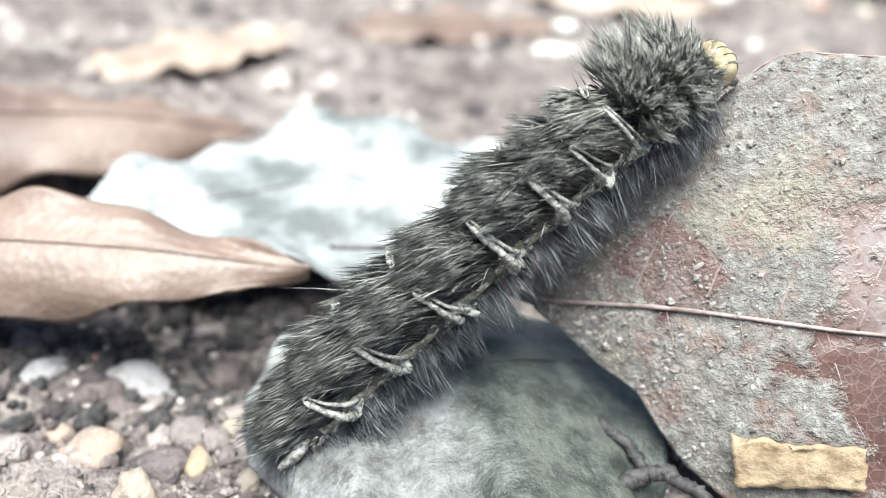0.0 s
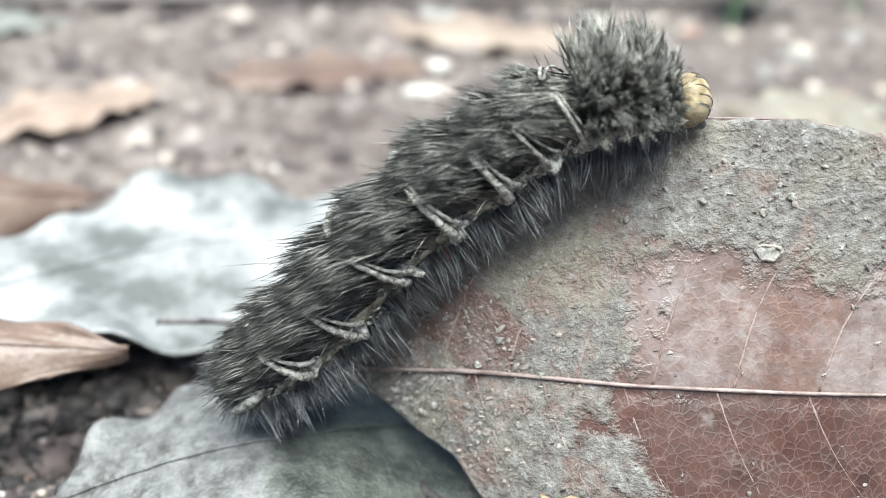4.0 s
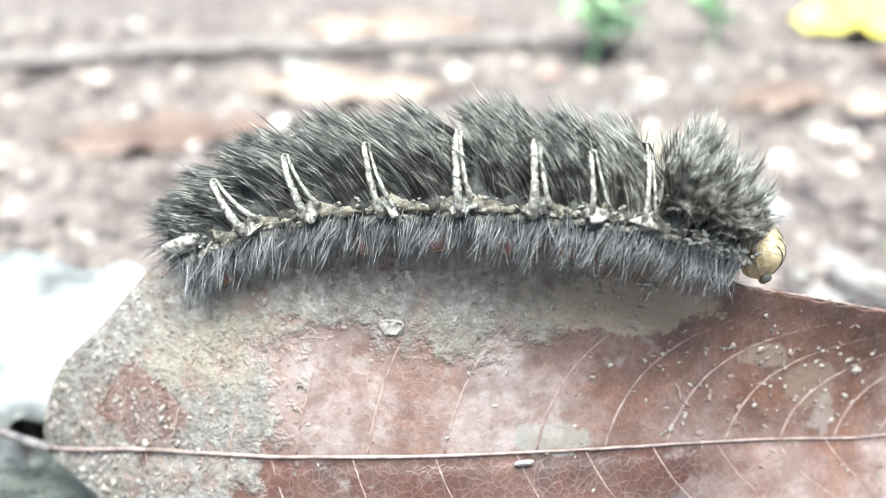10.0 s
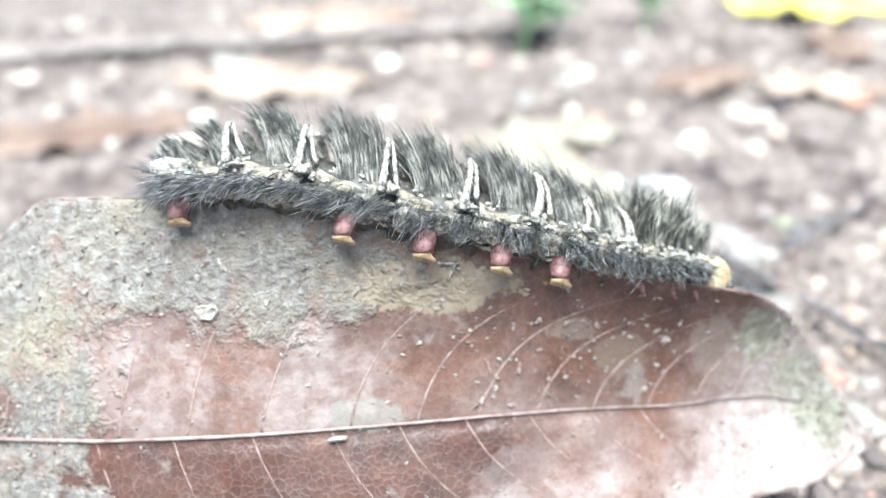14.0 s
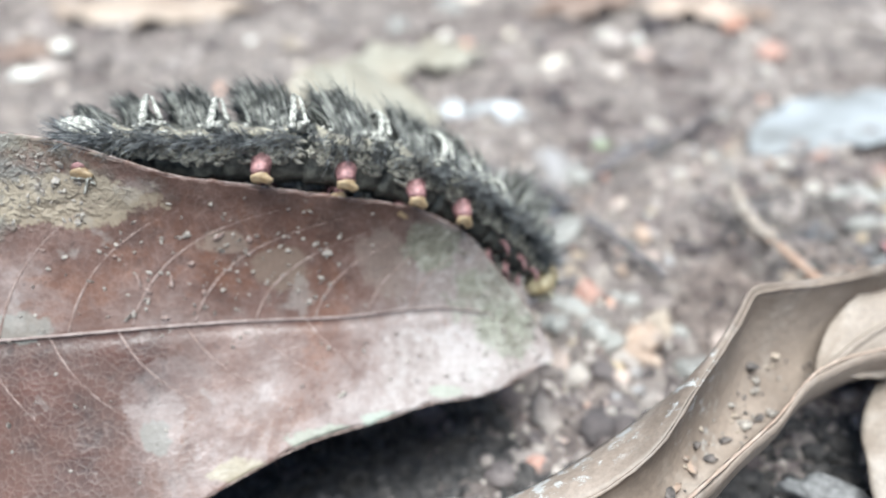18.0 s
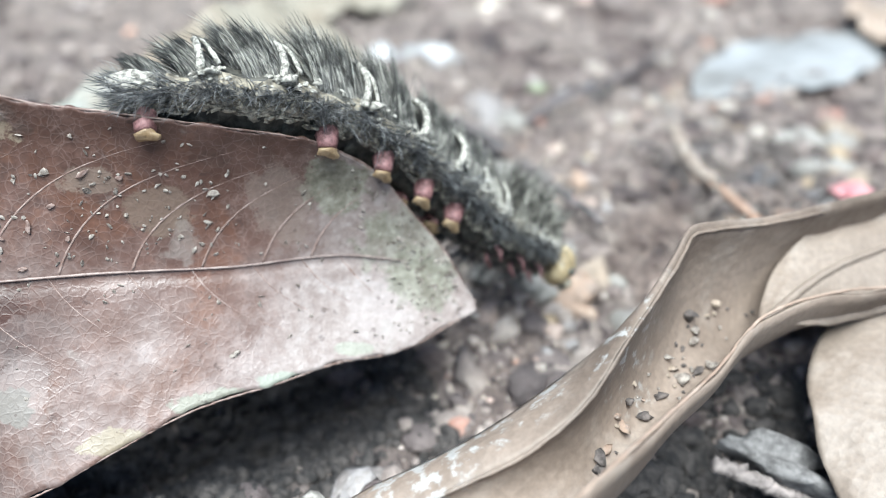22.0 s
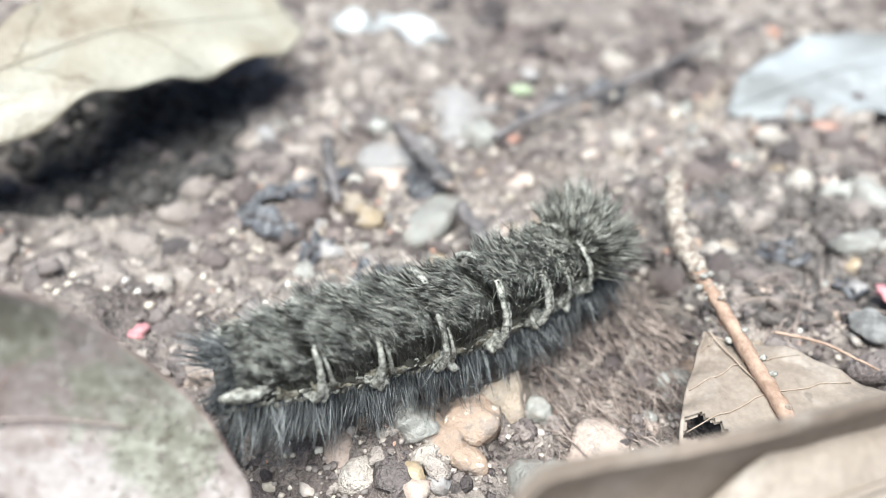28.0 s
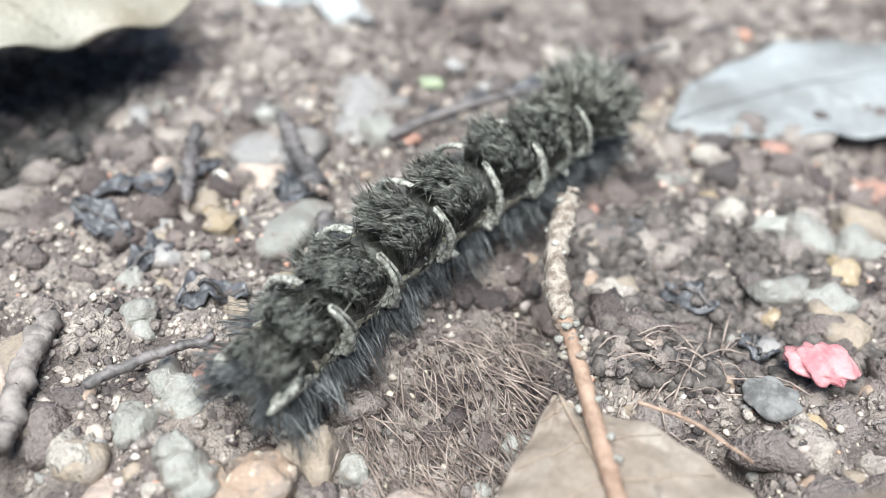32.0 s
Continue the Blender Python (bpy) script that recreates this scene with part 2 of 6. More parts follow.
    c = dab(-0.0092, 0.0012, 0.004, 0.0014, (0.23, 0.25, 0.225), 0.4)
    c = dab(0.004, -0.0085, 0.003, 0.0024, (0.3, 0.255, 0.24), 0.25)
    c = dab(0.0036, -0.0095, 0.0015, 0.0014, (0.14, 0.13, 0.115), 0.8)
    c = dab(0.0281, -0.0098, 0.0026, 0.0006, (0.22, 0.25, 0.205), 0.7)
    c = dab(0.021, -0.0108, 0.004, 0.0008, (0.23, 0.25, 0.2), 0.6)
    c = dab(0.036, -0.0078, 0.002, 0.0005, (0.23, 0.25, 0.2), 0.6)
    c = dab(0.012, -0.0128, 0.0034, 0.0009, (0.25, 0.22, 0.15), 0.6)
    c = dab(0.0062, -0.006, 0.005, 0.003, (0.3, 0.265, 0.255), 0.15)
    c = dab(0.0395, -0.0046, 0.0036, 0.0028, (0.36, 0.325, 0.315), 0.4)
    c = dab(0.0436, 0.0016, 0.0055, 0.0042, lichen, 0.65)
    c = dab(0.0442, -0.002, 0.0034, 0.0028, lichen, 0.85)
    c = dab(0.0362, 0.0078, 0.0036, 0.0034, lichen, 0.85)
    c = dab(0.0405, 0.0034, 0.002, 0.0018, lichen, 0.6)
    c = dab(0.0305, 0.0062, 0.0035, 0.0045, (0.22, 0.18, 0.155), 0.4)
    c = dab(0.019, 0.0052, 0.0032, 0.0026, (0.15, 0.11, 0.085), 0.7)
    c = dab(0.0135, 0.0085, 0.003, 0.0014, (0.2, 0.155, 0.125), 0.6)
    c = n.mix(n.grade(n.noise(160, 4, 0.6), 0.62, 0.68, 0, 0.3), c, (0.27, 0.25, 0.23))
    c = n.mix(n.grade(n.noise(620, 3, 0.6), 0.66, 0.7, 0, 0.55), c, (0.05, 0.03, 0.025))
    c = n.mix(0.22, c, n.ramp(fine, (0.3, (0.3, 0.3, 0.3)), (0.7, (0.72, 0.72, 0.72))), "OVERLAY")
    h = n.calc("ADD", n.calc("MULTIPLY", n.calc("MAXIMUM", left, rim), n.calc("ADD", n.calc("MULTIPLY", grit, 2.2), fine)), n.calc("ADD", n.grade(net, 0.0, 0.16, 0.05, 0), n.calc("MULTIPLY", mid, 0.7)))
    return n.finish(c, h, 0.00032, 0.8, n.calc("ADD", n.calc("MULTIPLY", crust, 0.3), n.grade(n.noise(130, 4, 0.7), 0.35, 0.65, 0.34, 0.6)), 0.45)


def hair_material(name, root, tip, rough=0.55):
    n = Nodes(name, rough)
    r = n.add("ShaderNodeNewGeometry").outputs["Random Per Island"]
    lock = n.grade(n.noise(520, 2), 0.35, 0.65, 0.15, 1.0)
    return n.finish(n.mix(n.calc("MULTIPLY", n.calc("POWER", r, 1.4), lock), root, tip), spec=0.6)


def mottled(name, a, b, scale=500, rough=0.6, depth=0.0003):
    n = Nodes(name, rough)
    v = n.noise(scale, 5, 0.7)
    return n.finish(n.mix(n.grade(v, 0.35, 0.65), a, b), v, depth, 0.7)


SOIL = soil_material()
GRAVEL = gravel_material()
CRUMBS = crumb_material()
QUARTZ = stone_material("milky_quartz", (0.165, 0.155, 0.14), (0.32, 0.311, 0.289), (0.2, 0.168, 0.136), 0.34)
WHITE_STONE = stone_material("white_marble", (0.42, 0.43, 0.44), (0.58, 0.59, 0.6), (0.3, 0.3, 0.3), 0.3)
TAN = stone_material("tan_stone", (0.19, 0.148, 0.112), (0.31, 0.252, 0.196), (0.24, 0.18, 0.14))
PINK = stone_material("pink_stone", (0.3, 0.225, 0.19), (0.44, 0.35, 0.3), (0.28, 0.2, 0.16))
GREY = stone_material("grey_stone", (0.19, 0.173, 0.172), (0.32, 0.302, 0.293), (0.44, 0.412, 0.385))
BROWN = stone_material("brown_stone", (0.2, 0.135, 0.1), (0.36, 0.265, 0.2), (0.6, 0.52, 0.42))
AMBER = stone_material("amber_stone", (0.22, 0.16, 0.1), (0.34, 0.265, 0.175), (0.45, 0.38, 0.29), 0.4)
BRICK = stone_material("brick_red_chip", (0.26, 0.13, 0.1), (0.38, 0.22, 0.17), (0.5, 0.4, 0.33))
ROSE = mottled("rose_pink_gum", (0.36, 0.12, 0.135), (0.46, 0.24, 0.245), 420, 0.6)
MAIN_LEAF = main_leaf_material()
VEIN = mottled("pale_vein", (0.14, 0.088, 0.072), (0.27, 0.205, 0.182), 700, 0.5)
RIB = mottled("midrib", (0.15, 0.105, 0.093), (0.29, 0.23, 0.21), 400, 0.5)
CRUMB = mottled("grey_dirt_crumbs", (0.12, 0.108, 0.095), (0.36, 0.345, 0.315), 900, 0.9)
TAN_LEAF = dry_leaf_material("tan_dry_leaf", (0.3, 0.235, 0.185), (0.2, 0.145, 0.11), (0.38, 0.325, 0.28), 0.4)


def spotted_leaf_material():
    """Tan leaf with white lichen spots on the flap."""
    n = Nodes("tan_leaf_with_white_spots", 0.6)
    x, y, z = n.axis()
    big, mid, fine = n.noise(40, 4), n.noise(190, 4, 0.6, 0.4), n.noise(1800, 2)
    c = n.mix(n.grade(big, 0.35, 0.65), (0.11, 0.083, 0.065), (0.215, 0.168, 0.135))
    c = n.mix(n.grade(mid, 0.5, 0.75, 0, 0.6), c, (0.27, 0.228, 0.195))
    flap = n.grade(n.calc("ADD", n.calc("ADD", y, 0.0345), n.calc("MULTIPLY", n.calc("SUBTRACT", x, 0.045), -0.25)), 0.0, 0.0015)
    spots = n.grade(n.calc("ADD", n.noise(520, 4, 0.65), n.grade(x, 0.052, 0.034, 0, 0.07)), 0.53, 0.64)
    c = n.mix(n.calc("MULTIPLY", n.calc("MULTIPLY", flap, spots), n.grade(x, 0.066, 0.058, 0, 0.75)), c, (0.36, 0.362, 0.355))
    c = n.mix(0.3, c, n.ramp(fine, (0.3, (0.3, 0.3, 0.3)), (0.7, (0.7, 0.7, 0.7))), "OVERLAY")
    return n.finish(c, n.calc("ADD", n.cells(900), n.calc("MULTIPLY", mid, 2.0)), 0.0002, 0.4)


SPOTTED_LEAF = spotted_leaf_material()
DIRT = mottled("dark_soil", (0.04, 0.034, 0.032), (0.14, 0.118, 0.108), 700, 0.95)
# near black, for crumbs that stand in for shade on the soil
SHADE_BLACK = mottled("black_for_shade", (0.012, 0.011, 0.011), (0.06, 0.052, 0.048), 700, 0.9)
PALE_TAN_LEAF = dry_leaf_material("pale_tan_leaf", (0.215, 0.174, 0.142), (0.155, 0.12, 0.095), (0.27, 0.23, 0.197), 0.4)
OCHRE_LEAF = dry_leaf_material("ochre_brown_leaf", (0.31, 0.235, 0.185), (0.2, 0.135, 0.1), (0.4, 0.325, 0.275), 0.3)


def cream_leaf_material():
    """Pale leaf, chalky green at one end, buff at the other, with tan and dark stained parts."""
    n = Nodes("cream_leaf", 0.5)
    x, y, z = n.axis()
    big, mid, fine = n.noise(38, 4, 0.6, 0.6), n.noise(150, 5, 0.65, 0.5), n.noise(1700, 2)
    c = n.ramp(big, (0.34, (0.12, 0.086, 0.06)), (0.44, (0.18, 0.148, 0.11)), (0.52, (0.21, 0.184, 0.143)), (0.62, (0.245, 0.224, 0.182)))
    chalk = n.grade(n.calc("ADD", x, n.calc("MULTIPLY", n.calc("SUBTRACT", mid, 0.5), 0.06)), 0.022, 0.002)
    c = n.mix(chalk, c, n.ramp(n.noise(120, 5, 0.7), (0.35, (0.11, 0.1, 0.085)), (0.5, (0.19, 0.19, 0.165)), (0.65, (0.26, 0.265, 0.245))))
    c = n.mix(n.grade(n.noise(90, 4, 0.7), 0.58, 0.68, 0, 0.6), c, (0.12, 0.085, 0.06))
    c = n.mix(0.3, c, n.ramp(fine, (0.3, (0.3, 0.3, 0.3)), (0.7, (0.7, 0.7, 0.7))), "OVERLAY")
    return n.finish(c, n.calc("ADD", n.cells(900), n.calc("MULTIPLY", mid, 2.0)), 0.0002, 0.45)


CREAM_LEAF = cream_leaf_material()


def bleached_leaf_material():
    """Weathered white leaf with soft grey-green stains and darker specks."""
    n = Nodes("bleached_leaf", 0.5)
    big, mid, fine = n.noise(75, 4, 0.6), n.noise(330, 5, 0.7), n.noise(1600, 3)
    c = n.ramp(big, (0.36, (0.1, 0.104, 0.097)), (0.46, (0.2, 0.201, 0.195)), (0.56, (0.29, 0.29, 0.286)), (0.66, (0.35, 0.35, 0.35)))
    c = n.mix(n.grade(mid, 0.56, 0.66, 0, 0.55), c, (0.12, 0.118, 0.108))
    c = n.mix(0.35, c, n.ramp(fine, (0.3, (0.3, 0.3, 0.3)), (0.7, (0.7, 0.7, 0.7))), "OVERLAY")
    return n.finish(c, n.calc("ADD", n.cells(900), n.calc("MULTIPLY", mid, 2.0)), 0.0003, 0.45)


WHITE_LEAF = bleached_leaf_material()


def damp_leaf_material():
    """Damp leaf, dark green towards one end, blotched and crusted pale grey."""
    n = Nodes("damp_grey_green_leaf", 0.55)
    x, y, z = n.axis()
    big, mid, fine = n.noise(60, 5, 0.65), n.noise(260, 5, 0.7), n.noise(1500, 3)
    green = n.mix(n.grade(mid, 0.35, 0.65), (0.016, 0.019, 0.015), (0.07, 0.075, 0.062))
    pale = n.mix(n.grade(mid, 0.3, 0.7), (0.06, 0.058, 0.055), (0.19, 0.187, 0.18))
    c = n.mix(n.grade(n.calc("ADD", x, n.calc("MULTIPLY", n.calc("SUBTRACT", big, 0.5), 0.06)), -0.064, -0.075), green, pale)
    c = n.mix(n.grade(n.noise(330, 4, 0.7), 0.56, 0.63, 0, 0.65), c, (0.045, 0.043, 0.036))
    c = n.mix(0.35, c, n.ramp(fine, (0.3, (0.3, 0.3, 0.3)), (0.7, (0.7, 0.7, 0.7))), "OVERLAY")
    return n.finish(c, n.calc("ADD", mid, n.calc("MULTIPLY", fine, 0.5)), 0.0006, 0.7)


GREEN_GREY_LEAF = damp_leaf_material()
SCRAP_WHITE = dry_leaf_material("weathered_white_scrap", (0.25, 0.255, 0.26), (0.15, 0.147, 0.143), (0.32, 0.327, 0.335), 0.2, 0.6)
RUST_LEAF = dry_leaf_material("rusty_leaf", (0.17, 0.117, 0.09), (0.095, 0.058, 0.045), (0.235, 0.18, 0.15), 0.4)


def rimmed_leaf_material():
    """Pinkish brown leaf, yellowing to dull green towards its low rim."""
    n = Nodes("brown_leaf_with_green_rim", 0.5)
    x, y, z = n.axis()
    big, mid, fine = n.noise(35, 4), n.noise(180, 4, 0.6, 0.4), n.noise(1800, 2)
    c = n.mix(n.grade(big, 0.35, 0.65), (0.12, 0.078, 0.058), (0.185, 0.128, 0.1))
    c = n.mix(n.grade(mid, 0.5, 0.75, 0, 0.6), c, (0.25, 0.195, 0.16))
    low = n.grade(n.calc("ADD", n.calc("SUBTRACT", y, n.calc("MULTIPLY", z, 0.6)), n.calc("MULTIPLY", n.calc("SUBTRACT", mid, 0.5), 0.006)), 0.0125, 0.0095)
    c = n.mix(n.calc("MULTIPLY", low, 0.8), c, n.mix(n.grade(big, 0.4, 0.6), (0.2, 0.175, 0.09), (0.13, 0.16, 0.085)))
    c = n.mix(0.3, c, n.ramp(fine, (0.3, (0.3, 0.3, 0.3)), (0.7, (0.7, 0.7, 0.7))), "OVERLAY")
    return n.finish(c, n.calc("ADD", n.cells(900), n.calc("MULTIPLY", mid, 2.0)), 0.0002, 0.45)


RIMMED_LEAF = rimmed_leaf_material()
YELLOW_LEAF = dry_leaf_material("yellow_leaf", (0.68, 0.56, 0.1), (0.45, 0.4, 0.06), (0.76, 0.7, 0.3), 0.2)
LIVE_GREEN = dry_leaf_material("live_green_leaf", (0.27, 0.42, 0.22), (0.16, 0.29, 0.13), (0.4, 0.54, 0.34), 0.1)
PALE_GREEN = dry_leaf_material("faded_green_leaf", (0.28, 0.33, 0.2), (0.2, 0.2, 0.15), (0.36, 0.4, 0.28), 0.3)
BARK = mottled("flaky_grey_bark", (0.13, 0.095, 0.075), (0.36, 0.31, 0.265), 900, 0.9, 0.0006)
BUFF_BARK = mottled("buff_bark", (0.17, 0.115, 0.065), (0.3, 0.225, 0.14), 600, 0.8, 0.0005)
TWIG = mottled("reddish_twig", (0.18, 0.11, 0.075), (0.35, 0.24, 0.18), 350, 0.7)
DARK_TWIG = mottled("dark_wet_twig", (0.035, 0.032, 0.033), (0.15, 0.13, 0.128), 350, 0.6)
BLACK_TWIG = mottled("black_rotten_stem", (0.008, 0.007, 0.007), (0.045, 0.038, 0.036), 500, 0.7)
ROTTEN = mottled("blue_black_rotten_leaf", (0.022, 0.022, 0.026), (0.11, 0.108, 0.118), 420, 0.45)
GREY_TWIG = mottled("weathered_twig", (0.1, 0.085, 0.08), (0.26, 0.225, 0.21), 400, 0.8)
ROOT = mottled("fibrous_root", (0.1, 0.072, 0.062), (0.33, 0.262, 0.228), 500, 0.8)
FLUFF = mottled("grey_felt", (0.07, 0.066, 0.065), (0.19, 0.182, 0.178), 450, 0.95)
BELLY_SKIN = mottled("grey_tan_skin", (0.06, 0.055, 0.046), (0.33, 0.305, 0.25), 1300, 0.6)
BODY = mottled("charcoal_skin", (0.012, 0.012, 0.0105), (0.075, 0.072, 0.06), 900, 0.5)
HAIR = hair_material("charcoal_hair", (0.013, 0.0128, 0.011), (0.36, 0.352, 0.312), 0.36)
FORE_HAIR = hair_material("tawny_grey_hair", (0.026, 0.0245, 0.02), (0.5, 0.485, 0.425), 0.42)
FRINGE = hair_material("slate_fringe", (0.03, 0.0315, 0.034), (0.32, 0.322, 0.322), 0.42)
SCALE = mottled("pale_scales", (0.085, 0.08, 0.068), (0.46, 0.445, 0.395), 1900, 0.7)
CREAM_SKIN = mottled("cream_skin", (0.06, 0.053, 0.041), (0.3, 0.268, 0.205), 1000, 0.6, 0.0005)
HEAD = mottled("straw_head", (0.2, 0.145, 0.07), (0.46, 0.38, 0.24), 700, 0.5)
PROLEG = mottled("pink_skin", (0.1, 0.045, 0.045), (0.34, 0.18, 0.175), 900, 0.5)
FOOT = mottled("yellow_foot", (0.2, 0.13, 0.065), (0.36, 0.27, 0.165), 600, 0.5)
DIRT_GRAINS = mottled("brown_grey_dirt", (0.11, 0.09, 0.076), (0.34, 0.305, 0.27), 1200, 0.9)


# ---- building helpers ----
def mesh_of(name, verts, faces, mats, smooth=True, slots=None):
    me = bpy.data.meshes.new(name)
    me.from_pydata(np.asarray(verts, float).tolist(), [], [tuple(int(i) for i in f) for f in faces])
    for m in mats if isinstance(mats, (list, tuple)) else [mats]:
        me.materials.append(m)
    if smooth:
        me.polygons.foreach_set("use_smooth", [True] * len(me.polygons))
    if slots is not None:
        me.polygons.foreach_set("material_index", list(slots))
    me.update()
    return me


def part(name, me, parent, label="", m=None):
    ob = new(name, me)
    ob.parent = parent
    if m is not None:
        ob.matrix_basis = m
    if label:
        ob["label"] = label
    return ob


def thing(name, label, category, data=None, m=None, group="", kind=""):
    ob = new(name, data)
    if m is not None:
        ob.matrix_basis = m
    return tagged(ob, label, category, group, kind)


def hash2(i, j, seed):
    v = np.sin(i * 127.1 + j * 311.7 + seed * 74.7) * 43758.5453
    return v - np.floor(v)


def vnoise(x, y, seed=0):
    """Smooth value noise, 0 to 1."""
    i, j = np.floor(x), np.floor(y)
    u, v = x - i, y - j
    u, v = u * u * (3 - 2 * u), v * v * (3 - 2 * v)
    a, b = hash2(i, j, seed), hash2(i + 1, j, seed)
    c, d = hash2(i, j + 1, seed), hash2(i + 1, j + 1, seed)
    return a + (b - a) * u + (c - a) * v + (a - b - c + d) * u * v


def fbm(x, y, scale, octaves=4, seed=0):
    out, amp, s = 0, 1.0, scale
    for k in range(octaves):
        out = out + amp * (vnoise(x * s, y * s, seed + 7 * k) - 0.5)
        amp, s = amp * 0.5, s * 2.1
    return out


def ease(keys, xs):
    """Smooth curve through (x, value) keys."""
    kx, ky = np.array(keys, float).T
    slope = np.gradient(ky, kx)
    xs = np.clip(xs, kx[0], kx[-1])
    i = np.clip(np.searchsorted(kx, xs) - 1, 0, len(kx) - 2)
    h = kx[i + 1] - kx[i]
    t = (xs - kx[i]) / h
    t2, t3 = t * t, t * t * t
    return (2 * t3 - 3 * t2 + 1) * ky[i] + (t3 - 2 * t2 + t) * h * slope[i] + (3 * t2 - 2 * t3) * ky[i + 1] + (t3 - t2) * h * slope[i + 1]


def spline(points, n):
    """n places evenly along a smooth line through points."""
    p = np.array(points, float)
    s = np.r_[0, np.cumsum(np.linalg.norm(np.diff(p, axis=0), axis=1))]
    fine = np.linspace(0, s[-1], 200)
    q = np.stack([ease(np.c_[s, p[:, k]], fine) for k in range(3)], 1)
    r = np.r_[0, np.cumsum(np.linalg.norm(np.diff(q, axis=0), axis=1))]
    return np.stack([np.interp(np.linspace(0, r[-1], n), r, q[:, k]) for k in range(3)], 1)


def sheet(grid, thick, normals):
    """A thin solid from a grid of places (n, m, 3): front, back and rim."""
    n, m, _ = grid.shape
    verts = np.concatenate([grid.reshape(-1, 3), (grid - normals * np.reshape(thick, (1, 1, -1) if np.ndim(thick) else (1, 1, 1))).reshape(-1, 3)])
    i, j = np.meshgrid(np.arange(n - 1), np.arange(m - 1), indexing="ij")
    a = (i * m + j).ravel()
    front = np.stack([a, a + m, a + m + 1, a + 1], 1)
    back = front[:, ::-1] + n * m
    ring = np.concatenate([np.arange(m), np.arange(1, n) * m + m - 1, (n - 1) * m + np.arange(m - 2, -1, -1), np.arange(n - 2, 0, -1) * m])
    nxt = np.roll(ring, -1)
    rim = np.stack([ring, nxt, nxt + n * m, ring + n * m], 1)
    return verts, np.concatenate([front, back, rim])


def grid_normals(g):
    du, dv = np.gradient(g, axis=0), np.gradient(g, axis=1)
    n = np.cross(du, dv)
    return n / (np.linalg.norm(n, axis=2, keepdims=True) + 1e-12)


def tube(path, radii, sides=8, knobbly=0.0, seed=0):
    """A round bar along a path, closed at both ends."""
    p = np.array(path, float)
    n = len(p)
    r = np.broadcast_to(np.asarray(radii, float), (n,))
    t = np.gradient(p, axis=0)
    t /= np.linalg.norm(t, axis=1, keepdims=True) + 1e-12
    ref = np.where(np.abs(t[:, 2:3]) > 0.9, np.array([[1.0, 0, 0]]), np.array([[0, 0, 1.0]]))
    a = np.cross(t, ref)
    a /= np.linalg.norm(a, axis=1, keepdims=True)
    b = np.cross(t, a)
    th = np.linspace(0, 2 * np.pi, sides, endpoint=False)
    rr = r[:, None] * np.ones((1, sides))
    if knobbly:
        rg = np.random.default_rng(seed)
        rr = rr * (1 + knobbly * rg.uniform(-1, 1, rr.shape))
    v = p[:, None] + rr[..., None] * (np.cos(th)[None, :, None] * a[:, None] + np.sin(th)[None, :, None] * b[:, None])
    verts = np.concatenate([v.reshape(-1, 3), p[:1], p[-1:]])
    faces = [(i * sides + k, i * sides + (k + 1) % sides, (i + 1) * sides + (k + 1) % sides, (i + 1) * sides + k) for i in range(n - 1) for k in range(sides)]
    faces += [((k + 1) % sides, k, n * sides) for k in range(sides)]
    faces += [((n - 1) * sides + k, (n - 1) * sides + (k + 1) % sides, n * sides + 1) for k in range(sides)]
    return verts, faces


def joined(pieces):
    verts, faces, k = [], [], 0
    for v, f in pieces:
        verts.append(np.asarray(v))
        faces += [tuple(int(i) + k for i in q) for q in f]
        k += len(v)
    return np.concatenate(verts), faces


def ball(level):
    bm = bmesh.new()
    bmesh.ops.create_icosphere(bm, subdivisions=level, radius=1.0)
    v = np.array([x.co for x in bm.verts])
    f = np.array([[x.index for x in q.verts] for q in bm.faces])
    bm.free()
    return v, f


BALLS = {k: ball(k) for k in (1, 2, 3, 4)}


def stone_shape(size, seed, level=3, rough=0.4, facets=7):
    """A worn pebble: a ball cut by a few planes and dented."""
    rg = np.random.default_rng(seed)
    v = BALLS[level][0].copy()
    for _ in range(facets):
        d = rg.normal(size=3)
        d /= np.linalg.norm(d)
        cut = rg.uniform(0.62, 0.9)
        over = np.maximum(v @ d - cut, 0)
        v -= (over * 0.85)[:, None] * d
    for k in range(3):
        d = rg.normal(size=3)
        v *= (1 + rough * 0.35 * np.sin(v @ d * (2.2 + k) + rg.uniform(0, 6)))[:, None]
    return v * np.array(size) / 2


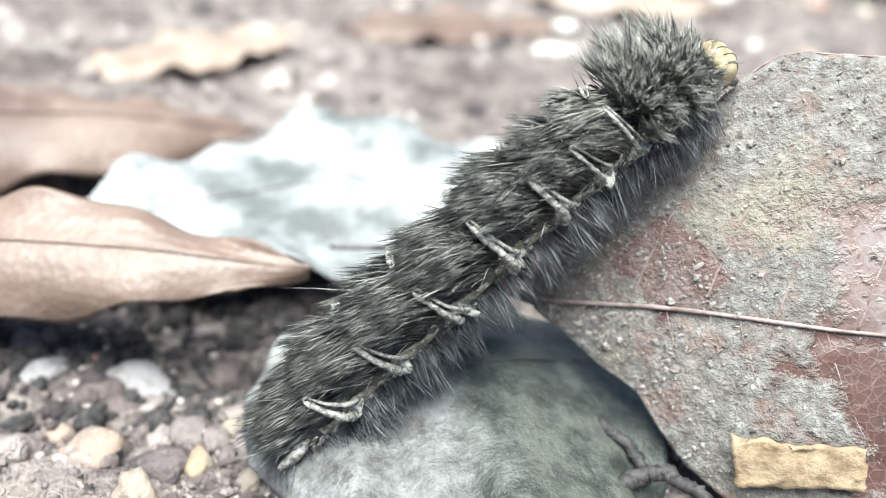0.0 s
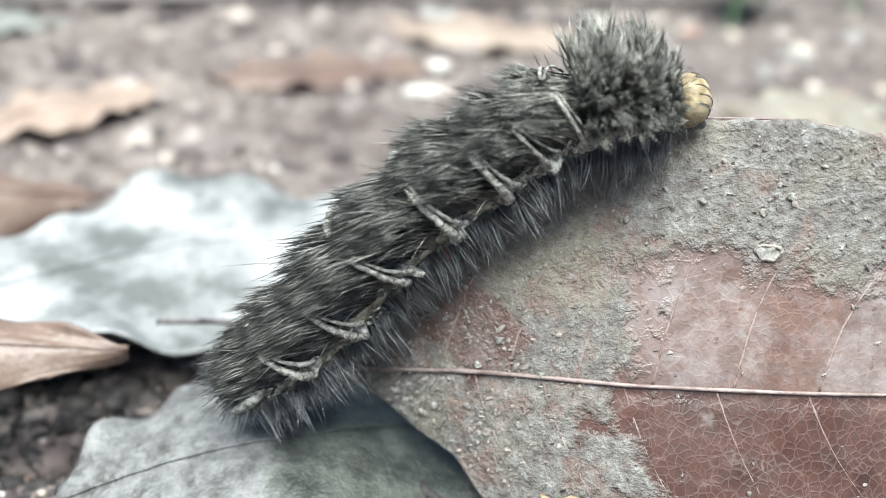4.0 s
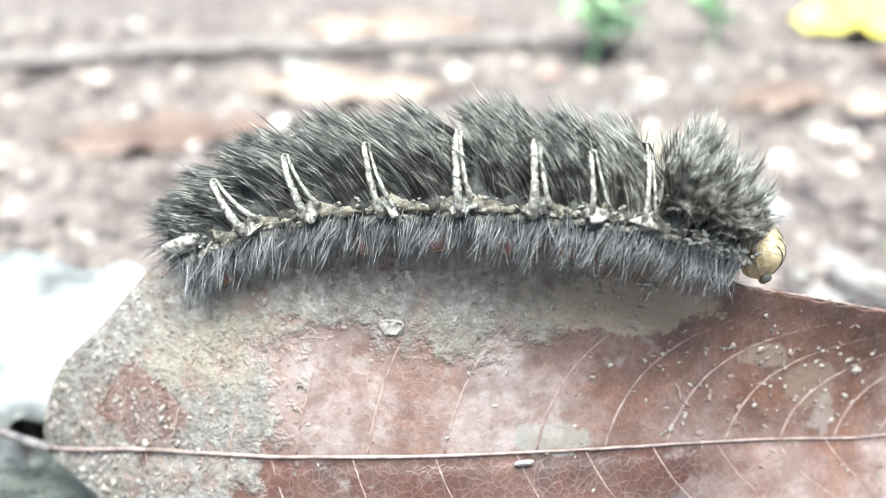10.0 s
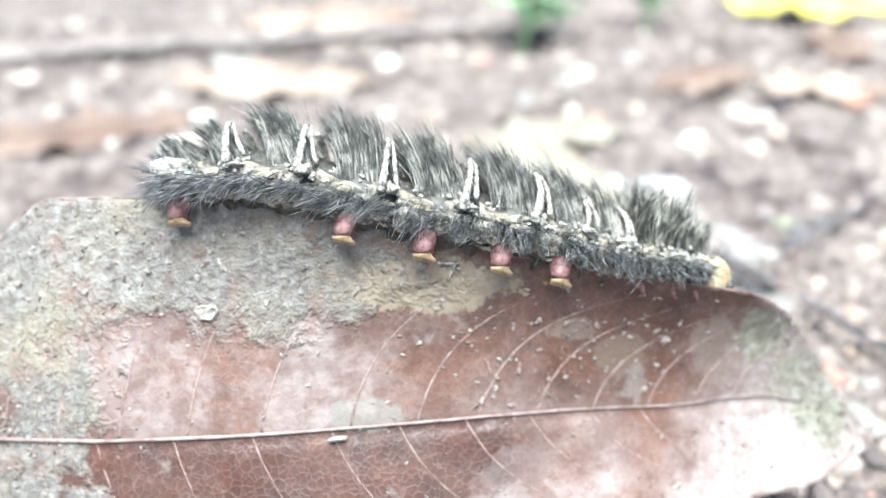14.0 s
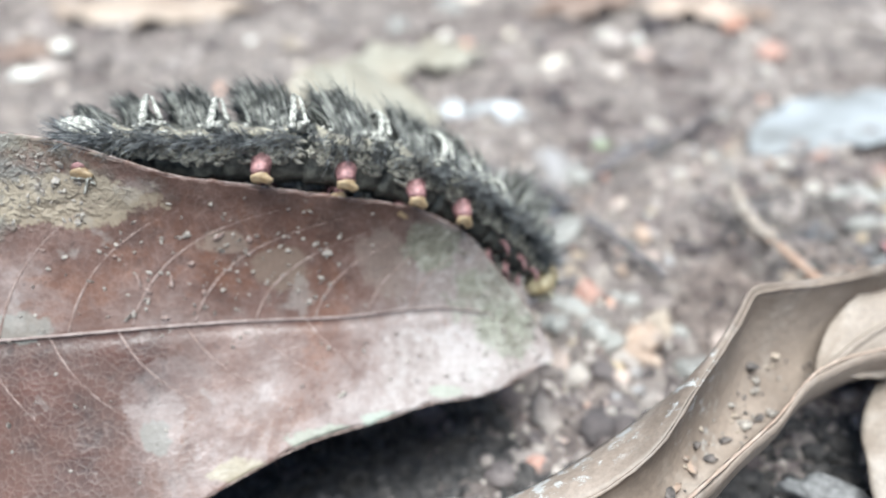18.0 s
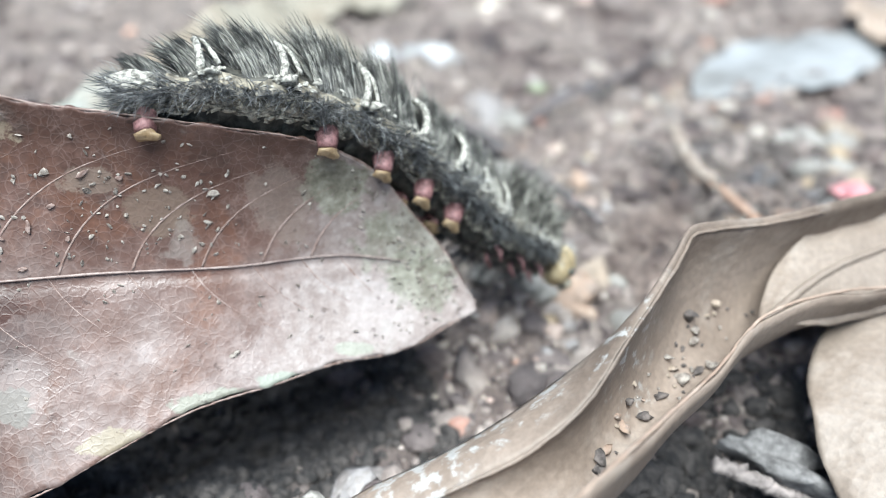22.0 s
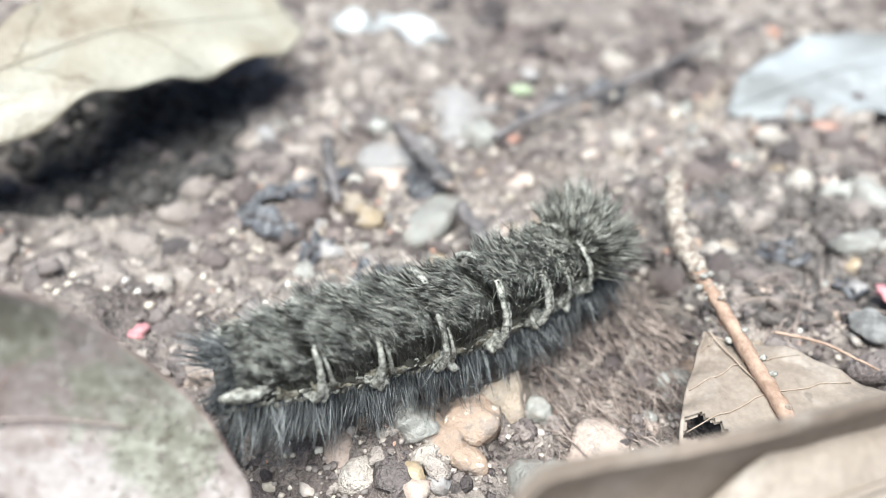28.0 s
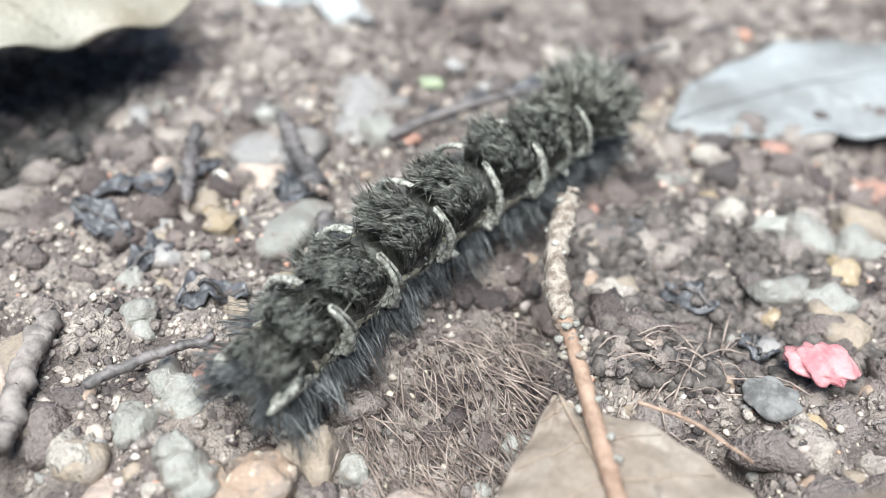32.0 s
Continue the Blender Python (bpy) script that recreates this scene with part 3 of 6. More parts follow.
# ---- ground ----
def ground_height(x, y):
    far = np.clip((np.hypot(x - 0.03, y - 0.05) - 0.3) / 0.3, 0, 1)
    near = 1 - far
    h = 0.0045 * fbm(x, y, 22, 3, 1) + 0.0028 * fbm(x, y, 95, 4, 5) + 0.0012 * fbm(x, y, 420, 3, 9)
    dip = -0.006 * np.exp(-(((x + 0.1) / 0.03) ** 2 + ((y - 0.025) / 0.03) ** 2))
    dip = dip - 0.011 * np.exp(-(((x - 0.02) / 0.03) ** 2 + ((y + 0.004) / 0.011) ** 2)) - 0.005 * np.exp(-(((x - 0.02) / 0.03) ** 2 + ((y - 0.06) / 0.02) ** 2))
    dip = dip - 0.006 * np.exp(-(((x - 0.0955 - 0.12 * (y - 0.018)) / 0.0016) ** 2 + ((y - 0.017) / 0.0075) ** 2)) - 0.006 * np.exp(-(((x - 0.1108) / 0.003) ** 2 + ((y - 0.005) / 0.003) ** 2))
    dip = dip - 0.007 * np.exp(-(((x - 0.085) / 0.022) ** 2 + ((y + 0.037) / 0.011) ** 2))
    lumps = 0.0034 * np.maximum(0, fbm(x, y, 210, 3, 21)) + 0.0014 * np.maximum(0, fbm(x, y, 800, 2, 31))
    return (h + dip + lumps) * near - 0.0012


def ground():
    fine_x, fine_y = np.arange(-0.2, 0.26, 0.00125), np.arange(-0.09, 0.33, 0.00125)
    out = np.array([0.3, 0.36, 0.45, 0.6, 1, 2, 5, 15, 60, 300])
    xs = np.r_[-out[::-1], fine_x, out]
    ys = np.r_[-out[::-1] + 0.15, fine_y, out + 0.08]
    gx, gy = np.meshgrid(xs, ys, indexing="ij")
    g = np.stack([gx, gy, ground_height(gx, gy)], 2)
    n, m = gx.shape
    i, j = np.meshgrid(np.arange(n - 1), np.arange(m - 1), indexing="ij")
    a = (i * m + j).ravel()
    thing("ground", "damp grey-brown sandy soil strewn with grit", "ground", mesh_of("ground", g.reshape(-1, 3), np.stack([a, a + m, a + m + 1, a + 1], 1), SOIL), kind="structure")


ground()


# ---- the large leaf that the caterpillar crosses ----
LEAF_Y = (-0.00859, -0.00095, 0.00915, -0.00517, 0.0149, -0.00939, -0.00397, -0.00745, -0.01479)
TOP_RIM = [(-62, 14.6), (-60.3, 19.4), (-53.2, 28.8), (-46.3, 36.2), (-40.9, 41.1), (-36, 42.1), (-31, 42.7), (-20, 43.7), (-12, 42.8), (-1, 41.3), (5, 39.3), (10, 37.3), (16, 36), (27, 33.3), (36, 30), (40.5, 26.2), (44.5, 20.5), (48, 15.5), (50.4, 10.8)]
LOW_RIM = [(-62, 12.4), (-58, 11), (-55, 9.6), (-51.5, 8.4), (-48.8, 5.2), (-44, 2.5), (-35, 1.5), (-22, 2), (-10, 4), (-1, 5.4), (4, 5.8), (11, 7.4), (19, 8.9), (28, 9.2), (34, 9.4), (39, 9.0), (43, 9.1), (47, 9.8), (50.4, 10.4)]
RIB_LINE = [(-62, 13), (-52, 17.3), (-34, 20.6), (-18, 21.7), (-7, 21.8), (11, 20.9), (25, 19.1), (39, 17.3), (46, 14.5), (50.4, 10.6)]


def leaf_y(x, z):
    """How far back the leaf stands at x and height z."""
    u, w = x * 20, (z - 0.02) * 40
    return sum(c * b for c, b in zip(LEAF_Y, (1, u, u * u, u**3, w, w * w, u * w, u * u * w, u * w * w)))


def on_leaf(x, z, off=0.0):
    """A place on the leaf's face, off metres in front of it."""
    d = 0.0005
    n = np.stack([-(leaf_y(x + d, z) - leaf_y(x - d, z)) / (2 * d), np.ones_like(x), -(leaf_y(x, z + d) - leaf_y(x, z - d)) / (2 * d)], -1)
    n = -n / np.linalg.norm(n, axis=-1, keepdims=True)
    rib = ease(RIB_LINE, x * 1000) / 1000
    fold = 0.0004 * np.exp(-np.abs(z - rib) / 0.0022)
    rip = -0.00013 * np.exp(-(((z - rib + 0.0007) / 0.0004) ** 2)) + 0.0004 * fbm(x, z, 130, 2, 77)
    p = np.stack([x, leaf_y(x, z), z], -1)
    return p + n * (off - fold + rip)[..., None] if np.ndim(x) else p + n * (off - fold + rip), n


def main_leaf():
    leaf = thing("fallen_leaf", "large red-brown fallen leaf crusted grey-green, standing on its edge", "leaf")
    xs = np.r_[np.linspace(-62, -44, 60), np.linspace(-43.7, 36, 240), np.linspace(36.3, 50.4, 60)] / 1000
    top, low = ease(TOP_RIM, xs * 1000) / 1000, ease(LOW_RIM, xs * 1000) / 1000
    nibble = 0.0004 * fbm(xs, xs * 0, 900, 3, 3)
    top, low = top + nibble, low + 0.0003 * fbm(xs, xs * 0 + 5, 450, 3, 4)
    v = np.linspace(0, 1, 90)
    gx = xs[:, None] * np.ones((1, 90))
    gz = low[:, None] + (top - low)[:, None] * v[None]
    crust = 0.00018 * fbm(gx, gz, 1500, 3, 8) * np.clip((-0.03 - gx) / 0.006, 0, 1)
    g, n = on_leaf(gx, gz, crust)
    part("blade", mesh_of("blade", *sheet(g, 0.00035, n), MAIN_LEAF), leaf)
    rx = np.linspace(-0.0615, 0.0425, 90)
    p, _ = on_leaf(rx, ease(RIB_LINE, rx * 1000) / 1000, 0.00022 + 0 * rx)
    part("midrib", mesh_of("midrib", *tube(p, np.linspace(0.00024, 0.00008, 90), 8, 0.2), RIB), leaf, "pale ridged midrib")
    for x0, side in [(v, 1) for v in (-53, -47, -41, -34.5, -27.5, -20, -11, -4, 2.5, 9, 15.5, 22, 28, 33)] + [(v, -1) for v in (-50, -44, -37, -29, -21, -13, -6, 1, 8, 15, 21, 27, 32, 36)]:
        u = np.linspace(0, 1, 34)
        bend = np.clip((x0 + 30) / 45, 0, 1)
        reach = 16.0 if side > 0 else 12.0
        bx = x0 + reach * ((0.35 + 0.2 * bend) * u + (0.22 + 0.75 * bend) * u**2.2)
        rz = ease(RIB_LINE, np.minimum(bx, 50))
        bz = ease(RIB_LINE, np.full(34, x0)) + side * reach * ((1.3 - 0.25 * bend) * u - (0.25 + 0.1 * bend) * u * u) + (rz - rz[0]) * 0.6
        t, b = ease(TOP_RIM, np.minimum(bx, 50)), ease(LOW_RIM, np.minimum(bx, 50))
        keep = (bz < t - 0.8) & (bz > b + 0.8) & (bx < 49)
        if keep.sum() < 6:
            continue
        p, _ = on_leaf(bx[keep] / 1000, bz[keep] / 1000, -0.00006 + 0 * bx[keep])
        part("side_vein", mesh_of("side_vein", *tube(p, np.linspace(0.00016, 0.00005, len(p)) * (1 if side > 0 else 0.7), 6, 0.3, int(x0 + 90)), VEIN), leaf)
    for line, lo, hi in ((TOP_RIM, -61, 49.5), (LOW_RIM, -2, 49.5)):
        ex = np.linspace(lo, hi, 150)
        ez = ease(line, ex) / 1000
        p, _ = on_leaf(ex / 1000, ez + (0.00005 if line is TOP_RIM else -0.00005), -0.00015 + 0 * ex)
        part("rim", mesh_of("rim", *tube(p, 0.0001, 6, 0.5, 8), VEIN), leaf, "thin pinkish leaf rim")
    stalk = spline([(-61.2, 14.2, 13), (-66, 17, 13.5), (-74, 24, 13), (-84, 30, 10)], 24) / 1000
    part("stalk", mesh_of("stalk", *tube(stalk, np.linspace(0.0006, 0.0003, 24), 8, 0.06), DARK_TWIG), leaf, "thin dark leaf stalk")
    return leaf


main_leaf()


# ---- dry leaves lying round it ----
def loose_leaf(name, label, mat, rib, widths, up=(0, 0, 1), cup=0.0, wave=0.0, curl=(0, 0), thick=0.0004, seed=1, n=70, m=31, rib_mat=None, veins=0, ribbed=True, rib_r=0.0005, hole=None):
    """A leaf along rib (mm); widths: left and right half width along it; cup lifts the sides; curl rolls an edge over (degrees)."""
    r = spline(rib, n) / 1000
    t = np.gradient(r, axis=0)
    t /= np.linalg.norm(t, axis=1, keepdims=True)
    upv = np.array(up, float) / np.linalg.norm(up)
    side = np.cross(upv, t)
    side /= np.linalg.norm(side, axis=1, keepdims=True)
    nor = np.cross(t, side)
    s = np.linspace(0, 1, n)
    wl, wr = ease(widths[0], s) / 1000, ease(widths[1], s) / 1000
    v = np.linspace(-1, 1, m)
    w = np.where(v[None] < 0, wr[:, None], wl[:, None])
    ang = np.where(v[None] < 0, radians(curl[1]), radians(curl[0])) * np.abs(v[None])
    flat = np.where(np.abs(ang) > 1e-4, np.sin(ang) / np.maximum(np.abs(ang), 1e-6) * np.sign(ang + 1e-12), 1.0)
    lift = np.where(np.abs(ang) > 1e-4, (1 - np.cos(ang)) / np.where(np.abs(ang) > 1e-4, ang, 1), 0)
    a = np.abs(v)[None] * w
    x = a * flat
    h = a * lift + cup * a * np.abs(v)[None]
    ripple = wave / 1000 * np.sin(s[:, None] * 17 + seed + 1.5 * v[None]) * v[None] ** 2 + wave / 1500 * np.sin(s[:, None] * 39 + 2 * seed) * np.abs(v[None]) ** 3
    g = r[:, None] + side[:, None] * (np.sign(v)[None] * x)[..., None] + nor[:, None] * (h + ripple + 0.00035 * fbm(s[:, None] * 9, v[None] * 3, 1, 3, seed))[..., None]
    leaf = thing(name, label, "leaf")
    verts, faces = sheet(g, thick, grid_normals(g))
    if hole:
        mid = verts[faces].mean(1) * 1000
        d = np.hypot(mid[:, 0] - hole[0], mid[:, 1] - hole[1]) + 0.9 * fbm(mid[:, 0], mid[:, 1], 0.9, 3, seed)
        faces = faces[d > hole[2]]
    blade = part("blade", mesh_of("blade", verts, faces, mat), leaf)
    mid = g[:, m // 2] + nor * 0.0002
    if ribbed:
        part("midrib", mesh_of("midrib", *tube(mid, np.linspace(rib_r, 0.3 * rib_r, n), 7), rib_mat or mat), leaf)
    for k in range(veins):
        for sd in (1, -1):
            i0 = int(4 + k * (n - 12) / veins)
            idx = [(min(n - 1, i0 + int(q * 6)), m // 2 + sd * int(round(q * (m // 2 - 2)))) for q in np.linspace(0, 1, 9)]
            part("side_vein", mesh_of("side_vein", *tube(np.array([g[i, j] + nor[i] * 0.0001 for i, j in idx]), np.linspace(min(0.00025, 0.7 * rib_r), 0.00006, 9), 5), rib_mat or mat), leaf)
    return leaf


def gutter_leaf():
    """A long dry leaf rolled to a gutter: outer flap, crest, trough and front rim each follow a line."""
    flap = [(18, -28.4, 5), (27.4, -30.4, 6), (33.6, -29.8, 8), (40, -29.6, 10), (46.5, -28.7, 12), (54.8, -26.8, 15), (60.5, -25.6, 18.5), (66.2, -21.6, 21.3), (68.5, -19.7, 22.2), (71.4, -18.8, 21.8), (79, -17.4, 20.3), (90, -15.2, 19.3), (100, -13.2, 18.4), (128, -7, 17)]
    crest = [(18.6, -29, 5), (29.3, -33.3, 8), (36.2, -34.8, 10), (41, -35.2, 12), (45.6, -35.5, 14), (51.3, -34.4, 17), (57.6, -30.2, 20.2), (66.6, -22.9, 22.3), (69.0, -20.7, 22.9), (71.8, -19.9, 22.5), (79, -18.6, 21.2), (90, -16.6, 20.2), (101, -14.5, 19.4), (129, -8, 18)]
    trough = [(19.4, -31, 4.2), (29, -41, 4.5), (36, -44, 5), (43, -43, 5.4), (49, -40.5, 6), (55, -37, 6.4), (61, -32, 6.8), (69, -27, 7), (80, -22, 7), (94, -18, 7), (126, -8, 6)]
    front = [(20.4, -33, 4.6), (30, -47, 9), (36, -49, 14), (40.5, -47.6, 18.5), (45.2, -45.1, 19), (55.8, -38.9, 18.2), (64.9, -33.4, 17.2), (74.5, -27.4, 17), (85, -25.2, 16), (98, -24, 13), (122, -18, 8)]
    n = 110
    a, b, c, d = (spline(k, n) / 1000 for k in (flap, crest, trough, front))
    u, w = np.linspace(0, 1, 9)[:-1], np.linspace(0, 1, 26)
    s = np.linspace(0, 1, n)[:, None]
    first = a[:, None] + (b - a)[:, None] * u[None, :, None] + np.array([0, 0, 0.0012]) * np.sin(np.pi * u)[None, :, None] * np.minimum(1, 6 * s * (1 - s))[..., None]
    back = b * 0.7 + c * 0.3 + (0, 0.0045, 0)
    back[:, 2] = c[:, 2] + 0.25 * (b - c)[:, 2]
    floor = 0.45 * c + 0.55 * d
    floor[:, 2] = c[:, 2] - 0.004
    second = sum(p[:, None] * k[None, :, None] for p, k in ((b, (1 - w) ** 3), (back, 3 * w * (1 - w) ** 2), (floor, 3 * w * w * (1 - w)), (d, w**3)))
    g = np.concatenate([first, second], 1)
    k = np.arange(g.shape[1])[None] / g.shape[1]
    g[..., 2] += 0.0005 * fbm(s * 14 + 0 * k, k * 5 + 0 * s, 1, 3, 3) + 0.0003 * np.sin(s * 60) * (k > 0.8)
    g[..., 2] = np.maximum(g[..., 2], 0.001)
    leaf = thing("rolled_leaf", "long tan dry leaf rolled into a gutter, flap spotted white", "leaf")
    part("blade", mesh_of("blade", *sheet(g, 0.0004, -grid_normals(g)), SPOTTED_LEAF), leaf)
    part("rim", mesh_of("rim", *tube(d + (0, 0, 0.0001), 0.00018, 6, 0.4, 3), OCHRE_LEAF), leaf, "thin pinkish brown rim")
    part("crest", mesh_of("crest", *tube(b[:72] + (0, 0, 0.0001), 0.00018, 6, 0.4, 4), SPOTTED_LEAF), leaf)
    rg = np.random.default_rng(9)
    for q in range(60):
        i = int(np.clip(rg.normal(54, 8), 38, 72))
        sz = 0.0003 + 0.0011 * rg.random() ** 2.4
        p = g[i, 8 + int(np.clip(rg.normal(13, 2.2), 8, 18))] + (0, 0, sz * 0.25)
        v = stone_shape((sz * 1.3, sz, sz * 0.75), 300 + q, 2, 0.7) * rg.uniform(0.82, 1.16, (len(BALLS[2][0]), 1))
        thing("soil_crumb", "dark soil crumb lying in a rolled leaf", "soil", mesh_of("soil_crumb", v, BALLS[2][1], (DIRT_GRAINS, DIRT, DIRT_GRAINS, BROWN, DIRT, TAN)[q % 6]), pose(*p, 0, 0, 37 * q), "crumbs in the rolled leaf")


OVAL = [(0, 0.5), (0.12, 7), (0.35, 13), (0.6, 14), (0.85, 8), (1, 0.4)]


def scaled(keys, f):
    return [(s, w * f) for s, w in keys]


# behind the leaf's base, seen at the start
loose_leaf("dry_leaf", "pinkish tan dry leaf with a pale curled rim, over dark soil", RIMMED_LEAF, [(-163, 30, 7.5), (-135, 25, 12.5), (-111, 23, 13.5), (-86, 22, 11.5)], (scaled(OVAL, 0.5), scaled(OVAL, 0.68)), (0.1, -0.5, 1), 0.1, 1.2, (-20, -70), seed=2, rib_mat=RUST_LEAF, rib_r=0.0002)
loose_leaf("bleached_leaf", "large bleached white leaf lying flat and shiny", WHITE_LEAF, [(-126, 38, 5), (-102, 48, 7), (-76, 57, 7), (-48, 58, 3)], ([(0, 1), (0.2, 9), (0.5, 16), (0.8, 14), (1, 2)], [(0, 1), (0.2, 12), (0.5, 24), (0.8, 24), (1, 2)]), (0, -0.15, 1), 0.05, 2.0, seed=3, rib_mat=WHITE_LEAF, rib_r=0.0002)
loose_leaf("dry_leaf", "pinkish brown dry leaf arched over a dark gap", RUST_LEAF, [(-190, 62, 4), (-150, 65, 11), (-122, 68, 11), (-100, 80, 4)], (scaled(OVAL, 0.8), scaled(OVAL, 0.9)), (0, -0.3, 1), 0.0, 1.5, (-30, -50), seed=4)
loose_leaf("grey_green_leaf", "damp grey-green leaf mottled dark, lying under the crusted leaf", GREEN_GREY_LEAF, [(-92, 8, 3), (-78, 9, 7), (-63, 10, 8), (-50, 16, 3)], ([(0, 3), (0.25, 13), (0.6, 15), (0.85, 9), (1, 1)], [(0, 6), (0.2, 19), (0.3, 21), (0.42, 26), (0.5, 22), (0.6, 24), (0.72, 19), (0.85, 18), (1, 2)]), (0, -0.1, 1), -0.12, 1.8, seed=5, rib_mat=GREEN_GREY_LEAF, rib_r=0.0002)
# behind the tip
loose_leaf("cream_leaf", "pale cream leaf with a wavy rim, propped over deep shade", CREAM_LEAF, [(-12, 40, 9), (8, 50, 12), (28, 62, 14.5), (54, 77, 10.5)], ([(0, 1), (0.3, 6), (0.45, 6), (0.58, 10), (0.8, 13), (0.95, 14), (1, 10)], [(0, 2), (0.28, 9), (0.55, 10), (0.82, 9), (0.95, 8), (1, 5)]), (0.05, -0.3, 1), 0.0, 1.2, (14, -14), seed=6, veins=4, rib_r=0.00012)
gutter_leaf()
loose_leaf("tan_leaf", "smooth pale tan leaf lying in a rolled one", PALE_TAN_LEAF, [(76, -25, 13.5), (86, -21, 15), (98, -18, 15), (118, -13, 12)], (scaled(OVAL, 0.4), scaled(OVAL, 0.5)), (-0.1, -0.6, 1), 0.0, 0.6, (-25, -30), seed=8)
loose_leaf("tan_leaf", "smooth pale tan leaf tucked below a rolled one", PALE_TAN_LEAF, [(80, -48, 1), (85, -38, 6), (91, -30, 9), (104, -25, 8)], (scaled(OVAL, 0.6), scaled(OVAL, 0.5)), (-0.3, -0.5, 1), 0.0, 0.6, (-25, -30), seed=18)
loose_leaf("small_leaf", "small flat buff leaf with a torn hole, under a twig", PALE_TAN_LEAF, [(95.2, 7.8, 4.0), (97.4, -2.5, 4.5), (99.8, -15, 2.6)], ([(0, 0.2), (0.12, 3.4), (0.3, 7.4), (0.5, 10), (0.75, 10.5), (1, 3)], [(0, 0.2), (0.12, 3.4), (0.3, 7.6), (0.5, 10.8), (0.75, 12), (1, 3)]), (0, -0.05, 1), 0.02, 0.35, seed=9, n=110, m=61, rib_mat=TAN_LEAF, rib_r=0.00014, veins=5, hole=(89.8, -4.6, 1.7))
# farther off
loose_leaf("yellow_leaf", "bright yellow fallen leaf far behind", YELLOW_LEAF, [(184, 256, 7), (214, 243, 11), (252, 234, 8)], (scaled(OVAL, 1.1), scaled(OVAL, 1.1)), (0, -0.4, 1), 0.1, 2, seed=10)
loose_leaf("white_scrap", "thin whitish leaf scrap lying flat", SCRAP_WHITE, [(120, 58, -0.6), (140, 66, 0.3), (160, 71, 0.3), (182, 75, -0.2)], (scaled(OVAL, 0.85), scaled(OVAL, 0.95)), (0, 0, 1), -0.06, 0.6, seed=11, rib_r=0.00012)
for k, (x, y, a, f, mat, lab) in enumerate([(128, 168, 20, 0.8, RUST_LEAF, "dull reddish dry leaf"), (158, 150, -30, 0.7, OCHRE_LEAF, "curled brown dry leaf"), (-60, 160, 10, 1.0, RUST_LEAF, "faded reddish leaf litter"), (-120, 130, 40, 0.9, OCHRE_LEAF, "brown leaf half buried in soil"), (-10, 200, -15, 1.2, TAN_LEAF, "tan leaf flat on the soil"), (60, 128, 5, 0.8, CREAM_LEAF, "pale cream dry leaf"), (-170, 210, 0, 1.2, CREAM_LEAF, "pale dry leaf far behind"), (200, 200, 60, 1.0, RUST_LEAF, "reddish dry leaf far behind"), (20, 290, 0, 1.3, OCHRE_LEAF, "brown dry leaf far behind"), (182, 76, 70, 0.7, TAN_LEAF, "tan curled leaf at the edge")]):
    c, s = math.cos(radians(a)), math.sin(radians(a))
    loose_leaf("leaf_litter", lab, mat, [(x - 30 * c * f, y - 30 * s * f, 2), (x, y, 3.5), (x + 30 * c * f, y + 30 * s * f, 2)], (scaled(OVAL, 0.8 * f), scaled(OVAL, 0.8 * f)), (0, -0.1, 1), 0.02, 1.2, (-12, -12), seed=20 + k, n=40, m=17)


def seedling(x, y, seed):
    rg = np.random.default_rng(seed)
    plant = thing("seedling", "small green seedling growing from the soil", "plant")
    part("stem", mesh_of("stem", *tube(spline([(x, y, -2), (x + 2, y, 12), (x + 1, y + 2, 26)], 12) / 1000, np.linspace(0.0011, 0.0006, 12), 7), LIVE_GREEN), plant)
    for k in range(6):
        a = k * 1.1 + rg.uniform(0, 0.5)
        l = rg.uniform(14, 22)
        z0 = 8 + 3.4 * k
        rib = np.array([(x, y, z0), (x + 0.5 * l * math.cos(a), y + 0.5 * l * math.sin(a), z0 + 5), (x + l * math.cos(a), y + l * math.sin(a), z0 + 2)])
        r = spline(rib, 14) / 1000
        t = np.gradient(r, axis=0)
        sd = np.cross((0, 0, 1), t)
        sd /= np.linalg.norm(sd, axis=1, keepdims=True)
        w = np.sin(np.linspace(0.05, np.pi - 0.02, 14)) ** 0.8 * l * 0.27 / 1000
        v = np.linspace(-1, 1, 7)
        g = r[:, None] + sd[:, None] * (w[:, None] * v)[..., None] + np.array([0, 0, 1]) * (0.15 * w[:, None] * v**2)[..., None]
        part("leaf", mesh_of("leaf", *sheet(g, 0.0003, grid_normals(g)), LIVE_GREEN), plant)


seedling(84, 224, 1)
seedling(98, 232, 2)
seedling(140, 240, 3)


# ---- stones ----
def pebble(label, x, y, size, mat, seed, turn=0.0, sink=0.46, name="pebble"):
    v = stone_shape(np.array(size) / 1000, seed)
    z = float(ground_height(np.array(x / 1000), np.array(y / 1000))) + (0.5 - sink) * size[2] / 1000
    return thing(name, label, "stone", mesh_of(name, v, BALLS[3][1], mat), pose(x / 1000, y / 1000, z, 0, 0, turn), "loose pebbles")


